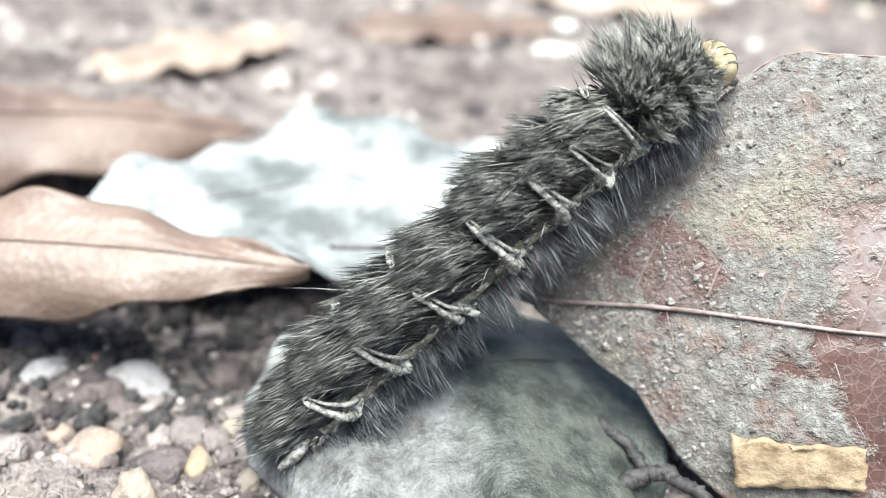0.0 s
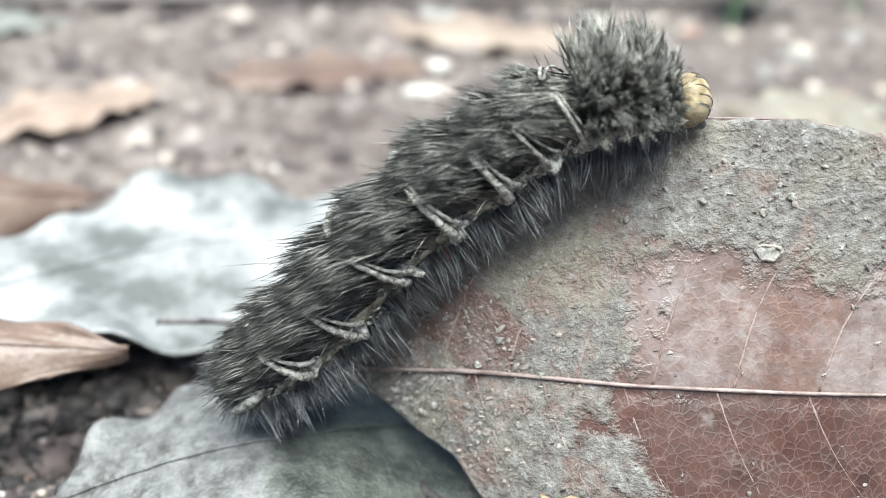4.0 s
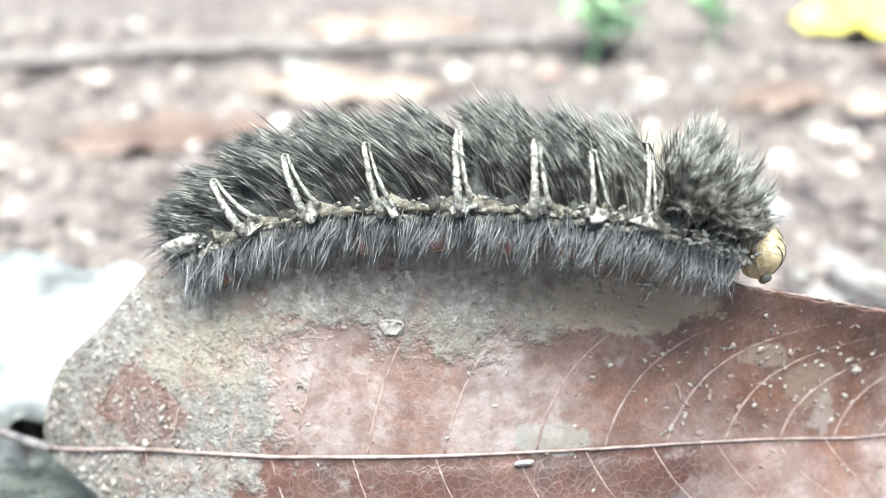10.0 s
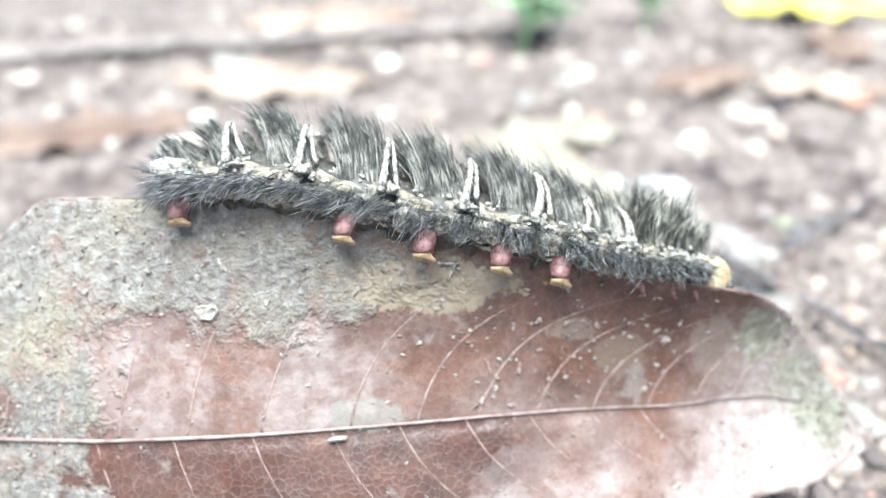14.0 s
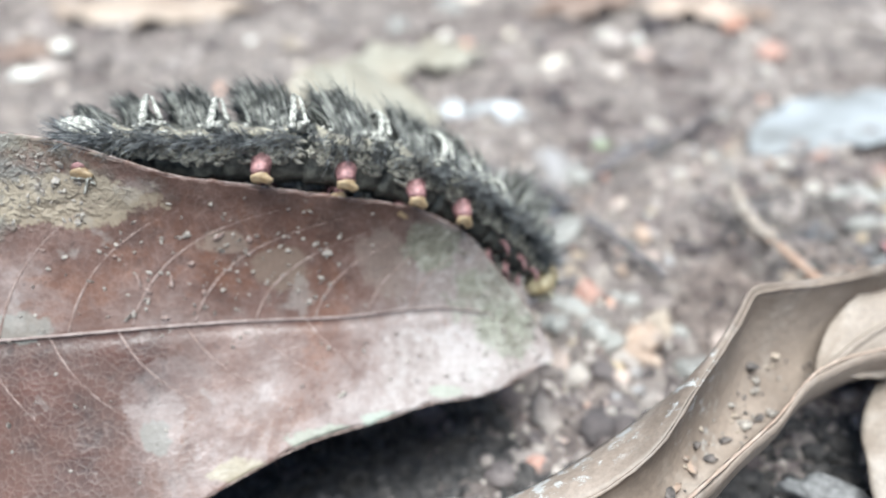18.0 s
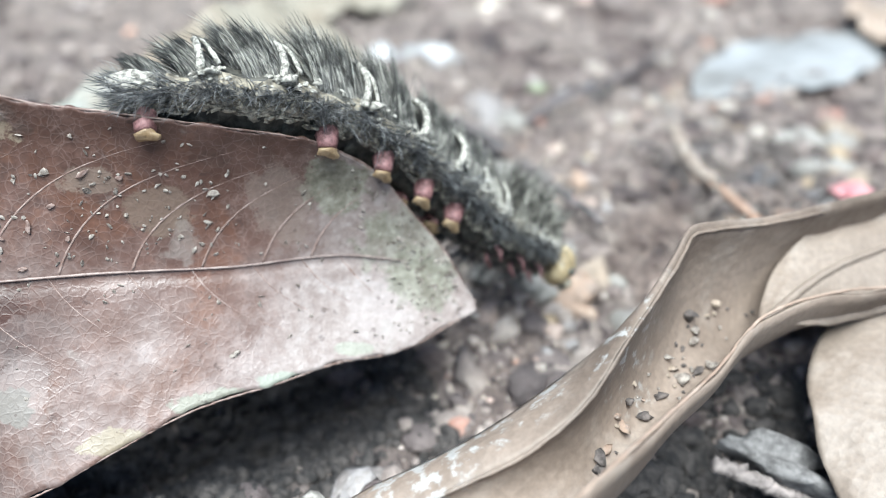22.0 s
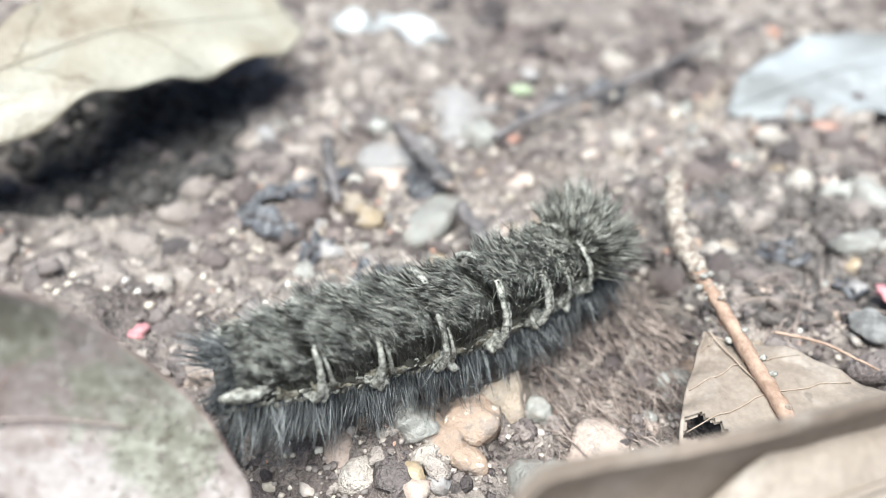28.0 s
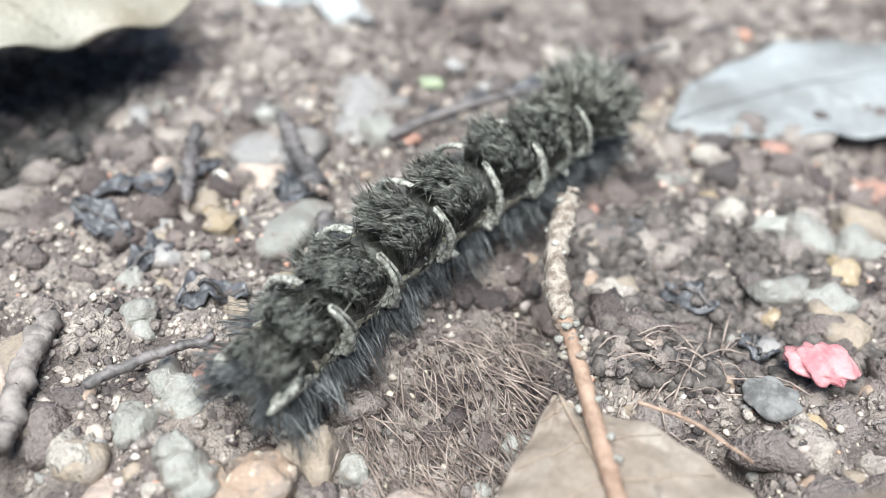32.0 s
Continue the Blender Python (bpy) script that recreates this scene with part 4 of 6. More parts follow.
PEBBLES = [
    ("white quartz pebble beside a brown one", 75, -2.5, (7, 5.5, 5), QUARTZ), ("smooth grey-pink oval pebble", 82, 0, (11, 7.5, 7), PINK),
    ("lumpy buff pebble", 74, 8, (5.5, 5, 5), TAN), ("small clear bluish quartz grain", 78, 6, (3.2, 3.2, 3), QUARTZ),
    ("rounded rusty brown pebble", 70.5, 4, (6, 5, 4.5), BROWN), ("white quartz pebble on grit", 57, 23, (4.2, 4.2, 3.6), QUARTZ),
    ("milky quartz chip", 61, 14.5, (6, 3.6, 3.4), QUARTZ), ("flat pinkish buff stone", 45, 17, (6, 9, 4), PINK),
    ("cream quartz grain", 51, 12, (3.4, 2.6, 2.2), QUARTZ), ("pale grey quartz pebble", 58, 11, (4, 3.5, 3), QUARTZ),
    ("rough brown pebble", 67, 2.5, (6, 4, 3.6), BROWN), ("bluish white grain", 63, 6, (3.6, 3, 2.8), QUARTZ),
    ("tan rounded pebble", 55, 6.5, (4, 4, 3.4), TAN), ("white rounded pebble", 54, 30.5, (3.4, 3.4, 3.2), QUARTZ),
    ("amber translucent pebble", 63, 37, (4.6, 4, 3.4), AMBER), ("tan pebble beside an amber one", 61, 41, (5, 4, 3.8), TAN),
    ("large pale grey-white stone", 71, 38, (10, 7, 5), QUARTZ), ("flat grey-violet stone", 79, 66, (13, 8, 4), GREY),
    ("pale buff stone", 81, 57, (10, 5, 4), QUARTZ), ("orange chip", 84, 54, (3.6, 3, 2.4), BRICK),
    ("brown-grey slab half buried", 68, 54, (12, 9, 4), GREY), ("small cream pebble", 107, 27.5, (3.6, 3.2, 3), TAN),
    ("brick red chip", 133, 52, (5, 3.4, 2.4), BRICK), ("white pebble", 127, 36, (8, 4, 3.6), QUARTZ),
    ("white pebble", 136, 36, (7, 4.5, 4), QUARTZ), ("ochre pebble", 132, 29, (6, 4, 4), AMBER),
    ("brick red chip", 143, 45, (5, 4, 3), BRICK), ("cream pebble", 119, 64, (4.4, 3.6, 3.6), TAN), ("pale pebble", 115, 65, (4, 3.4, 3), QUARTZ),
    ("shiny white stone", 64.5, 96.5, (9, 6, 5), WHITE_STONE), ("shiny white stone", 73.5, 90.5, (13, 7, 5), WHITE_STONE), ("brick red chip", 161, 115, (9, 6, 4), BRICK),
    ("white stone", 64, 160, (11, 8, 7), QUARTZ), ("white stone far behind", 85, 182, (12, 8, 7), QUARTZ), ("white stone far behind", -20, 220, (14, 9, 8), QUARTZ),
    ("brick red chip", 68, 219, (9, 7, 5), BRICK), ("pale stone", 116, 200, (12, 8, 6), QUARTZ), ("cream stone", 32, 150, (9, 7, 5), TAN),
    ("grey round pebble", -107, 21, (8, 7, 7), GREY), ("grey pebble", -118, 22, (7, 6, 6), GREY), ("pale yellow pebble", -97, 6, (5, 4.5, 4), AMBER),
    ("tan pebble", -102, 1, (5, 4, 4), TAN), ("brown pebble", -108, 7, (6, 5, 4), BROWN), ("brown grain", -113, 12, (4, 4, 3), BROWN),
    ("buff pebble", -94, 12, (4.5, 4, 3.5), TAN), ("tan grain", -91, 4, (3, 3, 3), TAN),
    ("reddish pebble in the shade", 48, -13, (3.6, 3, 2.6), BRICK), ("grey lump of grit", 34, -20, (8, 5, 4), GREY),
    ("white quartz stone in a row", 130, 35, (8, 6, 5), QUARTZ), ("large white quartz stone", 135, 33, (7, 6, 5.5), QUARTZ), ("white quartz lump", 123.4, 25.6, (7, 5, 4.5), QUARTZ),
    ("milky white stone", 128, 24, (6, 5, 4.5), QUARTZ), ("buff rounded stone", 127.5, 19.6, (7, 5, 4.5), TAN), ("buff rounded stone", 138, 36, (9, 6, 5), TAN),
    ("rusty pink stone under the tail", 66, 15, (6, 4.6, 4.6), BRICK), ("lumpy buff stone", 73.6, 6.4, (7.4, 6, 6.4), TAN), ("bluish quartz stone", 64, 4.2, (5, 4.6, 4.2), QUARTZ),
    ("shiny white quartz stone", 62.3, 12.2, (6.4, 4, 4), QUARTZ), ("pale quartz stone", 59.2, 9.6, (5, 5, 4.4), QUARTZ), ("brown-grey stone", 57, 3.2, (5.6, 4.6, 4.4), PINK), ("brown stone", 68.6, 1.6, (7, 5, 4.4), BROWN),
    ("tan stone at the edge", 45.8, 19, (5, 6, 4.4), TAN), ("violet-grey flat slab", 78.5, 60.5, (15, 8, 4.4), GREY), ("pinkish flat slab", 66.5, 51, (12, 8, 4), PINK),
    ("small green-stained chip", 92, 75, (4, 3, 2.4), GREY), ("tan pebble", 66, 24, (3, 2.6, 2.2), TAN), ("pink chip", 36, 21, (3, 2.4, 2), ROSE),
]


def pebbles():
    for k, (label, x, y, size, mat) in enumerate(PEBBLES):
        pebble(label if len(label.split()) > 3 else label + " resting on damp soil", x, y, size, mat, 100 + k, (k * 47) % 180)


pebbles()


def gravel(name, label, count, box, sizes, level, seed, power=2.0, mat=None, jag=0.0):
    rg = np.random.default_rng(seed)
    v0, f0 = BALLS[level]
    shapes = [stone_shape((2, 2, 2), seed * 50 + k, level) for k in range(24)]
    x, y = rg.uniform(box[0], box[1], count), rg.uniform(box[2], box[3], count)
    clump = vnoise(x * 55, y * 55, seed) + 0.6 * vnoise(x * 190, y * 190, seed + 3)
    keep = clump > rg.uniform(0.3, 1.1, count)
    # paler grains are left out of two shaded spots to keep them dark
    if mat is not SHADE_BLACK:
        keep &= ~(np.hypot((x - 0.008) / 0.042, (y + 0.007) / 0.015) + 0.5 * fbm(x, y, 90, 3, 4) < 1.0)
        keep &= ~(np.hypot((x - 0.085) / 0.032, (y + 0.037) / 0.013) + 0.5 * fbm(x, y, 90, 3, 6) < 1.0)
    x, y = x[keep], y[keep]
    count = len(x)
    size = sizes[0] + (sizes[1] - sizes[0]) * rg.random(count) ** power
    z = ground_height(x, y)
    th = rg.uniform(0, 6.28, count)
    verts = np.empty((count, len(v0), 3))
    for k in range(count):
        s = shapes[rg.integers(24)] * size[k] / 2 * np.array([1.25, 0.95, 0.8])
        if jag:
            s = s * rg.uniform(1 - jag, 1 + jag, (len(s), 1))
        c, sn = math.cos(th[k]), math.sin(th[k])
        verts[k] = np.stack([s[:, 0] * c - s[:, 1] * sn, s[:, 0] * sn + s[:, 1] * c, s[:, 2]], 1) + (x[k], y[k], z[k] + size[k] * (-0.06 if jag and level == 2 else 0.04 if jag else 0.06))
    faces = (f0[None] + (np.arange(count) * len(v0))[:, None, None]).reshape(-1, 3)
    thing(name, label, "gravel", mesh_of(name, verts.reshape(-1, 3), faces, mat or GRAVEL), kind="stuff")


gravel("gravel", "mixed brown and grey gravel half sunk in soil", 700, (-0.14, 0.17, -0.055, 0.11), (0.0014, 0.0034), 2, 1, 2.5, None, 0.06)
gravel("gravel", "coarse mixed gravel and debris farther back", 600, (-0.2, 0.25, 0.1, 0.33), (0.003, 0.009), 2, 2, 3.0)
gravel("soil_crumbs", "coarse brown clods of soil farther back", 900, (-0.2, 0.25, 0.1, 0.33), (0.003, 0.011), 2, 12, 2.5, CRUMBS, 0.15)
gravel("soil_crumbs", "lumpy crumbs of damp grey-brown soil", 9500, (-0.13, 0.165, -0.055, 0.11), (0.001, 0.0052), 2, 4, 3.0, CRUMBS, 0.2)
gravel("grit", "fine sandy grit on damp soil", 13000, (-0.12, 0.15, -0.05, 0.09), (0.0004, 0.0012), 1, 3, 1.5, None, 0.22)
gravel("grit", "pale sand grains on dark soil", 9000, (0.04, 0.13, -0.012, 0.07), (0.0003, 0.0009), 1, 13, 1.5, None, 0.22)
gravel("soil_crumbs", "fine crumbs of damp grey-brown soil", 42000, (-0.12, 0.15, -0.05, 0.09), (0.0004, 0.0016), 1, 5, 1.8, CRUMBS, 0.25)


def small_stones():
    """Single stones in the stretch that is crossed last, from shared shapes."""
    rg = np.random.default_rng(77)
    kinds = [(QUARTZ, "small white quartz stone on damp soil"), (TAN, "small tan stone on damp soil"), (PINK, "small pinkish stone on damp soil"), (GREY, "small grey stone on damp soil"), (BROWN, "small brown stone on damp soil"), (AMBER, "small amber stone on damp soil"), (BRICK, "small brick-red chip on damp soil")]
    shapes = [[mesh_of("small_stone", stone_shape((0.002, 0.0017, 0.0015), 900 + 10 * a + b, 2), BALLS[2][1], m) for b in range(4)] for a, (m, _) in enumerate(kinds)]
    for _ in range(200):
        x, y = rg.uniform(0.048, 0.128), rg.uniform(-0.008, 0.07)
        a = int(rg.choice(7, p=(0.2, 0.2, 0.17, 0.22, 0.15, 0.05, 0.01)))
        f = rg.uniform(0.45, 1.5) if rg.random() < 0.8 else rg.uniform(1.5, 2.3)
        z = float(ground_height(np.array(x), np.array(y)))
        m = pose(x, y, z - 0.0001 * f, rg.uniform(-25, 25), rg.uniform(-25, 25), rg.uniform(0, 360))
        thing("small_stone", kinds[a][1], "stone", shapes[a][int(rg.integers(4))], m @ Matrix.Scale(f, 4), "small stones")


small_stones()
# black crumbs packed where the soil lies in shade, to darken it
gravel("leaf_mould", "black crumbs put in for shade under dry leaves", 9000, (0.044, 0.125, -0.062, -0.016), (0.0008, 0.0038), 1, 6, 2.0, SHADE_BLACK, 0.2)
gravel("leaf_mould", "black crumbs put in for the leaf's shade", 14000, (-0.03, 0.047, -0.024, 0.008), (0.0006, 0.0026), 1, 7, 2.0, SHADE_BLACK, 0.2)
gravel("soil_crumbs", "dark damp soil crumbs beside a twig", 2600, (0.1, 0.13, 0.012, 0.04), (0.0006, 0.0026), 1, 11, 2.0, DIRT, 0.25)
# the same painted shade in the hollow and under the cream leaf
gravel("leaf_mould", "black crumbs put in for shade in a hollow", 1000, (-0.13, -0.086, 0.012, 0.045), (0.001, 0.004), 1, 8, 2.0, SHADE_BLACK, 0.2)
gravel("leaf_mould", "black crumbs put in for shade under a cream leaf", 3800, (0.0, 0.045, 0.05, 0.078), (0.001, 0.0045), 1, 9, 2.0, SHADE_BLACK, 0.2)


# ---- bits and pieces on the leaf ----
def leaf_crumbs():
    rg = np.random.default_rng(12)
    bits = []
    while len(bits) < 2100:
        x = rg.uniform(-61, 49)
        z = rg.uniform(ease(LOW_RIM, np.array([x]))[0] + 0.5, ease(TOP_RIM, np.array([x]))[0] - 0.4)
        up = z - ease(RIB_LINE, np.array([x]))[0]
        like = 1.0 if x < -40 else 0.85 if (up > 11 and x < 0) else 0.35 if x > 38 else 0.28 if 0 < x < 26 and 1 < up < 10 else 0.05
        if rg.random() > like * (0.4 + vnoise(np.array([x * 0.45]), np.array([z * 0.45]), 5)[0]):
            continue
        sz = rg.uniform(0.00012, 0.00042) * (1.8 if rg.random() < 0.06 else 1)
        p, _ = on_leaf(np.array([x / 1000]), np.array([z / 1000]), np.array([sz * 0.2]))
        v = stone_shape((sz * rg.uniform(1.1, 2.6), sz * 0.5, sz * rg.uniform(0.8, 1.4)), int(rg.integers(1e6)), 1) * rg.uniform(0.7, 1.25, (len(BALLS[1][0]), 1)) @ np.array(Euler((0.5, rg.uniform(0, 6), rg.uniform(-0.3, 0.3))).to_matrix()).T
        bits.append((v + p[0], BALLS[1][1]))
    thing("leaf_dirt", "grey grains and flakes stuck to the leaf", "dirt", mesh_of("leaf_dirt", *joined(bits), DIRT_GRAINS, False), kind="stuff")


def stuck(name, label, category, x, z, size, mat, seed, turn=0.0, off=0.0002, level=3):
    """A small thing stuck on the leaf's face."""
    p, n = on_leaf(np.array([x / 1000]), np.array([z / 1000]), np.array([off]))
    m = look(p[0], p[0] - n[0]) @ pose(0, 0, 0, 0, 0, turn)
    return thing(name, label, category, mesh_of(name, stone_shape(np.array(size) / 1000, seed, level), BALLS[level][1], mat), m)


def leaf_bits():
    stuck("seed", "pale oblong seed lying on the midrib", "seed", -12.4, 21.0, (2.2, 0.9, 0.9), QUARTZ, 61, 4, 0.0006)
    for k, (x, z, sz, a) in enumerate([(4, 26.3, (0.7, 2.4, 0.4), 12), (4.8, 25.1, (1.4, 0.6, 0.4), -40), (7.3, 25.8, (0.7, 2.6, 0.4), -10), (9.6, 27.4, (1.3, 0.9, 0.4), 20), (13, 30.2, (2.6, 0.8, 0.4), 35), (6, 22.2, (1.4, 0.7, 0.5), 0), (-5, 30.2, (0.8, 0.5, 0.3), 0), (10.5, 24.2, (1.1, 0.7, 0.4), 50), (16, 29.4, (1.2, 0.8, 0.4), 10), (2, 29, (0.7, 0.5, 0.3), 0)]):
        stuck("lichen_fleck", "raised pinkish grey lichen fleck on the leaf", "lichen", x, z, (0.6 * sz[0], 0.6 * sz[1], 0.4 * sz[2]), VEIN, 70 + k, a)
    for k, (x, z) in enumerate([(-47.5, 21.6), (-49.6, 18.7), (-44, 19.4), (-36, 33.8), (-29.6, 36.2), (-22.2, 37.4), (-50.5, 14.6), (-53.5, 13.2), (-46, 14.5)]):
        stuck("dirt_grain", "pale grain of grit stuck to the leaf", "dirt", x, z, (0.8, 0.7, 0.5), SCALE if k % 2 else CRUMB, 90 + k)
    # ring shaped scale with a hollow middle
    p, n = on_leaf(np.array([-0.0241]), np.array([0.0326]), np.array([0.0001]))
    th = np.linspace(0, 2 * np.pi, 28)
    ring = np.stack([0.001 * np.cos(th) * (1 + 0.2 * np.sin(3 * th)), 0.0008 * np.sin(th) * (1 + 0.2 * np.cos(2 * th)), 0 * th], 1)
    scar = thing("leaf_scar", "round grey blister with a raised rim on the leaf", "blister", None, look(p[0], p[0] - n[0]))
    part("ring", mesh_of("ring", *tube(ring, 0.00016, 7, 0.6, 4), DIRT_GRAINS), scar)
    part("middle", mesh_of("middle", stone_shape((0.0018, 0.0015, 0.0004), 6, 3, 0.6), BALLS[3][1], CRUMB), scar, "pale raised middle")
    # torn white thread like a Y
    p, n = on_leaf(np.array([0.0004]), np.array([0.0369]), np.array([0.0003]))
    mark = thing("torn_thread", "torn white fibre lying on the leaf", "fibre", None, look(p[0], p[0] - n[0]))
    for a, b in (((-0.0011, 0.0007, 0), (0.001, 0.0006, 0)), ((0.0006, 0.0006, 0.0001), (-0.0001, -0.0011, 0)), ((0.0008, 0.0003, 0.0001), (0.0012, 0.0, 0))):
        part("strand", mesh_of("strand", *tube(np.linspace(a, b, 8), 0.00013, 6, 0.3, 2), SCALE), mark)
    # buff flake under the leaf's base
    u, v = np.meshgrid(np.linspace(0, 1, 26), np.linspace(0, 1, 12), indexing="ij")
    edge = 0.00035 * fbm(u * 6, v * 6, 1.3, 3, 2)
    a, b, c, d = (np.array(q) / 1000 for q in ((-44.5, -3.2, 9.6), (-34.3, -8, 12.4), (-34.3, -9.8, 9.0), (-43.7, -5.4, 5.5)))
    g = (a * ((1 - u) * (1 - v))[..., None] + b * (u * (1 - v))[..., None] + c * (u * v)[..., None] + d * ((1 - u) * v)[..., None]) + np.stack([edge, edge, edge * 1.2], 2)
    thing("bark_flake", "ragged buff flake of dry bark on the leaf", "bark", mesh_of("bark_flake", *sheet(g, 0.0005, grid_normals(g)), BUFF_BARK))


leaf_crumbs()
leaf_bits()


# ---- twigs, roots and scraps ----
def twig(label, line, r0, r1, mat, name="twig", seed=1, n=30):
    t = thing(name, label, "twig")
    n = 2 * n
    p = spline(line, n) / 1000
    s = np.linspace(0, 9, n)
    p = p + np.stack([fbm(s, 0 * s + q, 1.0, 3, seed + 5 * q) for q in (1, 2, 3)], 1) * r0 / 1000 * 0.5
    r = np.linspace(r0, r1, n) / 1000 * (1 + 0.13 * fbm(s, 0 * s, 1.0, 3, seed)) * np.minimum(1, np.minimum(np.arange(n) + 2, n + 1 - np.arange(n)) / 3)
    part("bark", mesh_of("bark", *tube(p, r, 11, 0.2, seed), mat), t)
    rg = np.random.default_rng(seed)
    for k in range(3):
        i = int(n * (0.2 + 0.3 * k + 0.08 * rg.random()))
        part("knot", mesh_of("knot", stone_shape(np.array((2.2, 1.5, 1.5)) * r[i] * 1.25, seed + k, 2) + p[i] + (0, 0, 0.35 * r[i]), BALLS[2][1], mat), t)
    part("broken_end", mesh_of("broken_end", stone_shape(np.array((1.5, 1.5, 1.5)) * r[-3], seed + 9, 2, 0.8) + p[-1], BALLS[2][1], ROOT), t, "frayed pale broken end")
    return t


def bark_twig():
    line = spline([(100.8, 33.6, 5.4), (97.1, 21.8, 5.4), (96.9, 16, 5.4), (97.2, 10, 5.3), (97.3, 4, 5.2), (97.6, -3, 5), (98.4, -12, 4)], 60) / 1000
    t = thing("bark_twig", "reddish brown twig, its end sheathed in flaky grey bark", "twig")
    part("wood", mesh_of("wood", *tube(line, np.linspace(0.0007, 0.0008, 60), 10, 0.12, 5), TWIG), t)
    part("bark_sheath", mesh_of("bark_sheath", *tube(line[:25], 0.00118, 14, 0.26, 6), BARK), t, "flaky grey bark sheath")
    rg = np.random.default_rng(6)
    for k in range(70):
        i = int(rg.integers(0, 30) if k < 45 else rg.integers(0, 52))
        d = rg.normal(size=3)
        d /= np.linalg.norm(d)
        sz = rg.uniform(0.0004, 0.0011)
        part("bark_scale", mesh_of("bark_scale", stone_shape((sz, sz * 0.8, sz * 0.7), 400 + k, 2) + line[i] + d * 0.00115, BALLS[2][1], (BARK, CRUMB)[k % 2]), t)


def roots():
    rg = np.random.default_rng(14)
    bits = []
    for k in range(1000):
        x, y = rg.uniform(77, 97), rg.uniform(-4, 27)
        if (x - 87) / 9 + (y - 12) / 22 > 1.3 or y > 27 - (97 - x) * 0.6 - 0:
            continue
        a = rg.normal(-1.1, 0.4)
        l = rg.uniform(3, 9)
        z = float(ground_height(np.array(x / 1000), np.array(y / 1000))) * 1000 + rg.uniform(-0.2, 0.9)
        dx, dy = l * math.cos(a), l * math.sin(a)
        line = [(x, y, z), (x + 0.5 * dx + rg.normal(0, 0.5), y + 0.5 * dy + rg.normal(0, 0.5), z + rg.uniform(0, 1.2)), (x + dx, y + dy, z + rg.uniform(-0.6, 0.6))]
        bits.append(tube(spline(line, 7) / 1000, rg.uniform(0.00003, 0.00009), 4))
    thing("root_fibres", "matted pinkish brown root fibres in the soil", "roots", mesh_of("root_fibres", *joined(bits), ROOT), kind="stuff")
    bits = []
    for k in range(60):
        x, y = rg.uniform(100, 116), rg.uniform(6, 18)
        a = rg.normal(0.3, 0.7)
        l = rg.uniform(2, 6)
        z = float(ground_height(np.array(x / 1000), np.array(y / 1000))) * 1000 + rg.uniform(0.2, 1.2)
        bits.append(tube(spline([(x, y, z), (x + 0.5 * l * math.cos(a), y + 0.5 * l * math.sin(a) + 0.3, z + 0.7), (x + l * math.cos(a), y + l * math.sin(a), z)], 6) / 1000, 0.0001, 4))
    thing("root_fibres", "thin pale root fibres on dark soil", "roots", mesh_of("root_fibres", *joined(bits), ROOT), kind="stuff")


bark_twig()
roots()
twig("thin dark wet twig on the grit", [(54.5, 12.6, 1.6), (59, 15.2, 2), (65, 17.6, 2.2)], 0.55, 0.4, DARK_TWIG, seed=2)
twig("weathered grey twig end", [(48.6, 22.5, 0.4), (48.2, 15, 0.6), (48.6, 7, 0.2)], 1.2, 1.0, GREY_TWIG, seed=3)
twig("dark grey twig among stones", [(68.4, 57, 1), (70.6, 49, 1.8), (74, 42, 0.6)], 0.8, 1.1, DARK_TWIG, seed=4)
twig("short dark twig standing on the soil", [(58.2, 55, 1), (58.4, 48, 1), (58.9, 40, 0.6)], 0.8, 0.6, DARK_TWIG, seed=5)
twig("long dark twig behind the pebbles", [(82, 53, 0.6), (92, 58.5, 1.4), (104, 65, 1), (125, 77, 1.2)], 0.7, 0.5, DARK_TWIG, seed=6)
twig("grey twig half buried in soil", [(74.5, 36, 1.5), (76.5, 26, 1.6), (79.5, 15, 0.8)], 0.9, 0.6, DARK_TWIG, seed=7)
twig("dark curled stem under the leaf", [(-58, 8.4, 3.6), (-55, 4.6, 4.6), (-52, 0.6, 3.8), (-51, -2, 3)], 0.8, 0.5, BLACK_TWIG, seed=8)
twig("black bent stem under the leaf", [(-55, -3.5, 3), (-50, -2.6, 4), (-46, -6, 3.6)], 0.9, 0.6, BLACK_TWIG, seed=9)
twig("long brown twig far behind", [(-160, 236, 3), (-60, 240, 5), (30, 243, 5), (112, 251, 3)], 3.2, 2.4, GREY_TWIG, seed=10)
twig("short brown twig under dry leaves", [(70, -30, 0.2), (76, -34.5, -1.2), (82, -38, -3)], 0.9, 0.7, GREY_TWIG, seed=11)
twig("thin dry stem lying on the soil", [(101.6, 6.6, 4.6), (105.5, 4, 5.0), (109.5, 0.2, 4.6)], 0.17, 0.12, TWIG, seed=12)


def scrap(name, label, category, x, y, z, size, mat, seed, turn=0.0, rough=0.3, crumple=0.17, facets=7):
    v = stone_shape(np.array(size) / 1000, seed, 4, rough, facets)
    w = v * (1 + crumple * fbm(v[:, 0] * 1100 + 9, v[:, 1] * 1100 + v[:, 2] * 900, 1, 4, seed))[:, None]
    return thing(name, label, category, mesh_of(name, w, BALLS[4][1], mat), pose(x / 1000, y / 1000, z / 1000, 0, 0, turn))


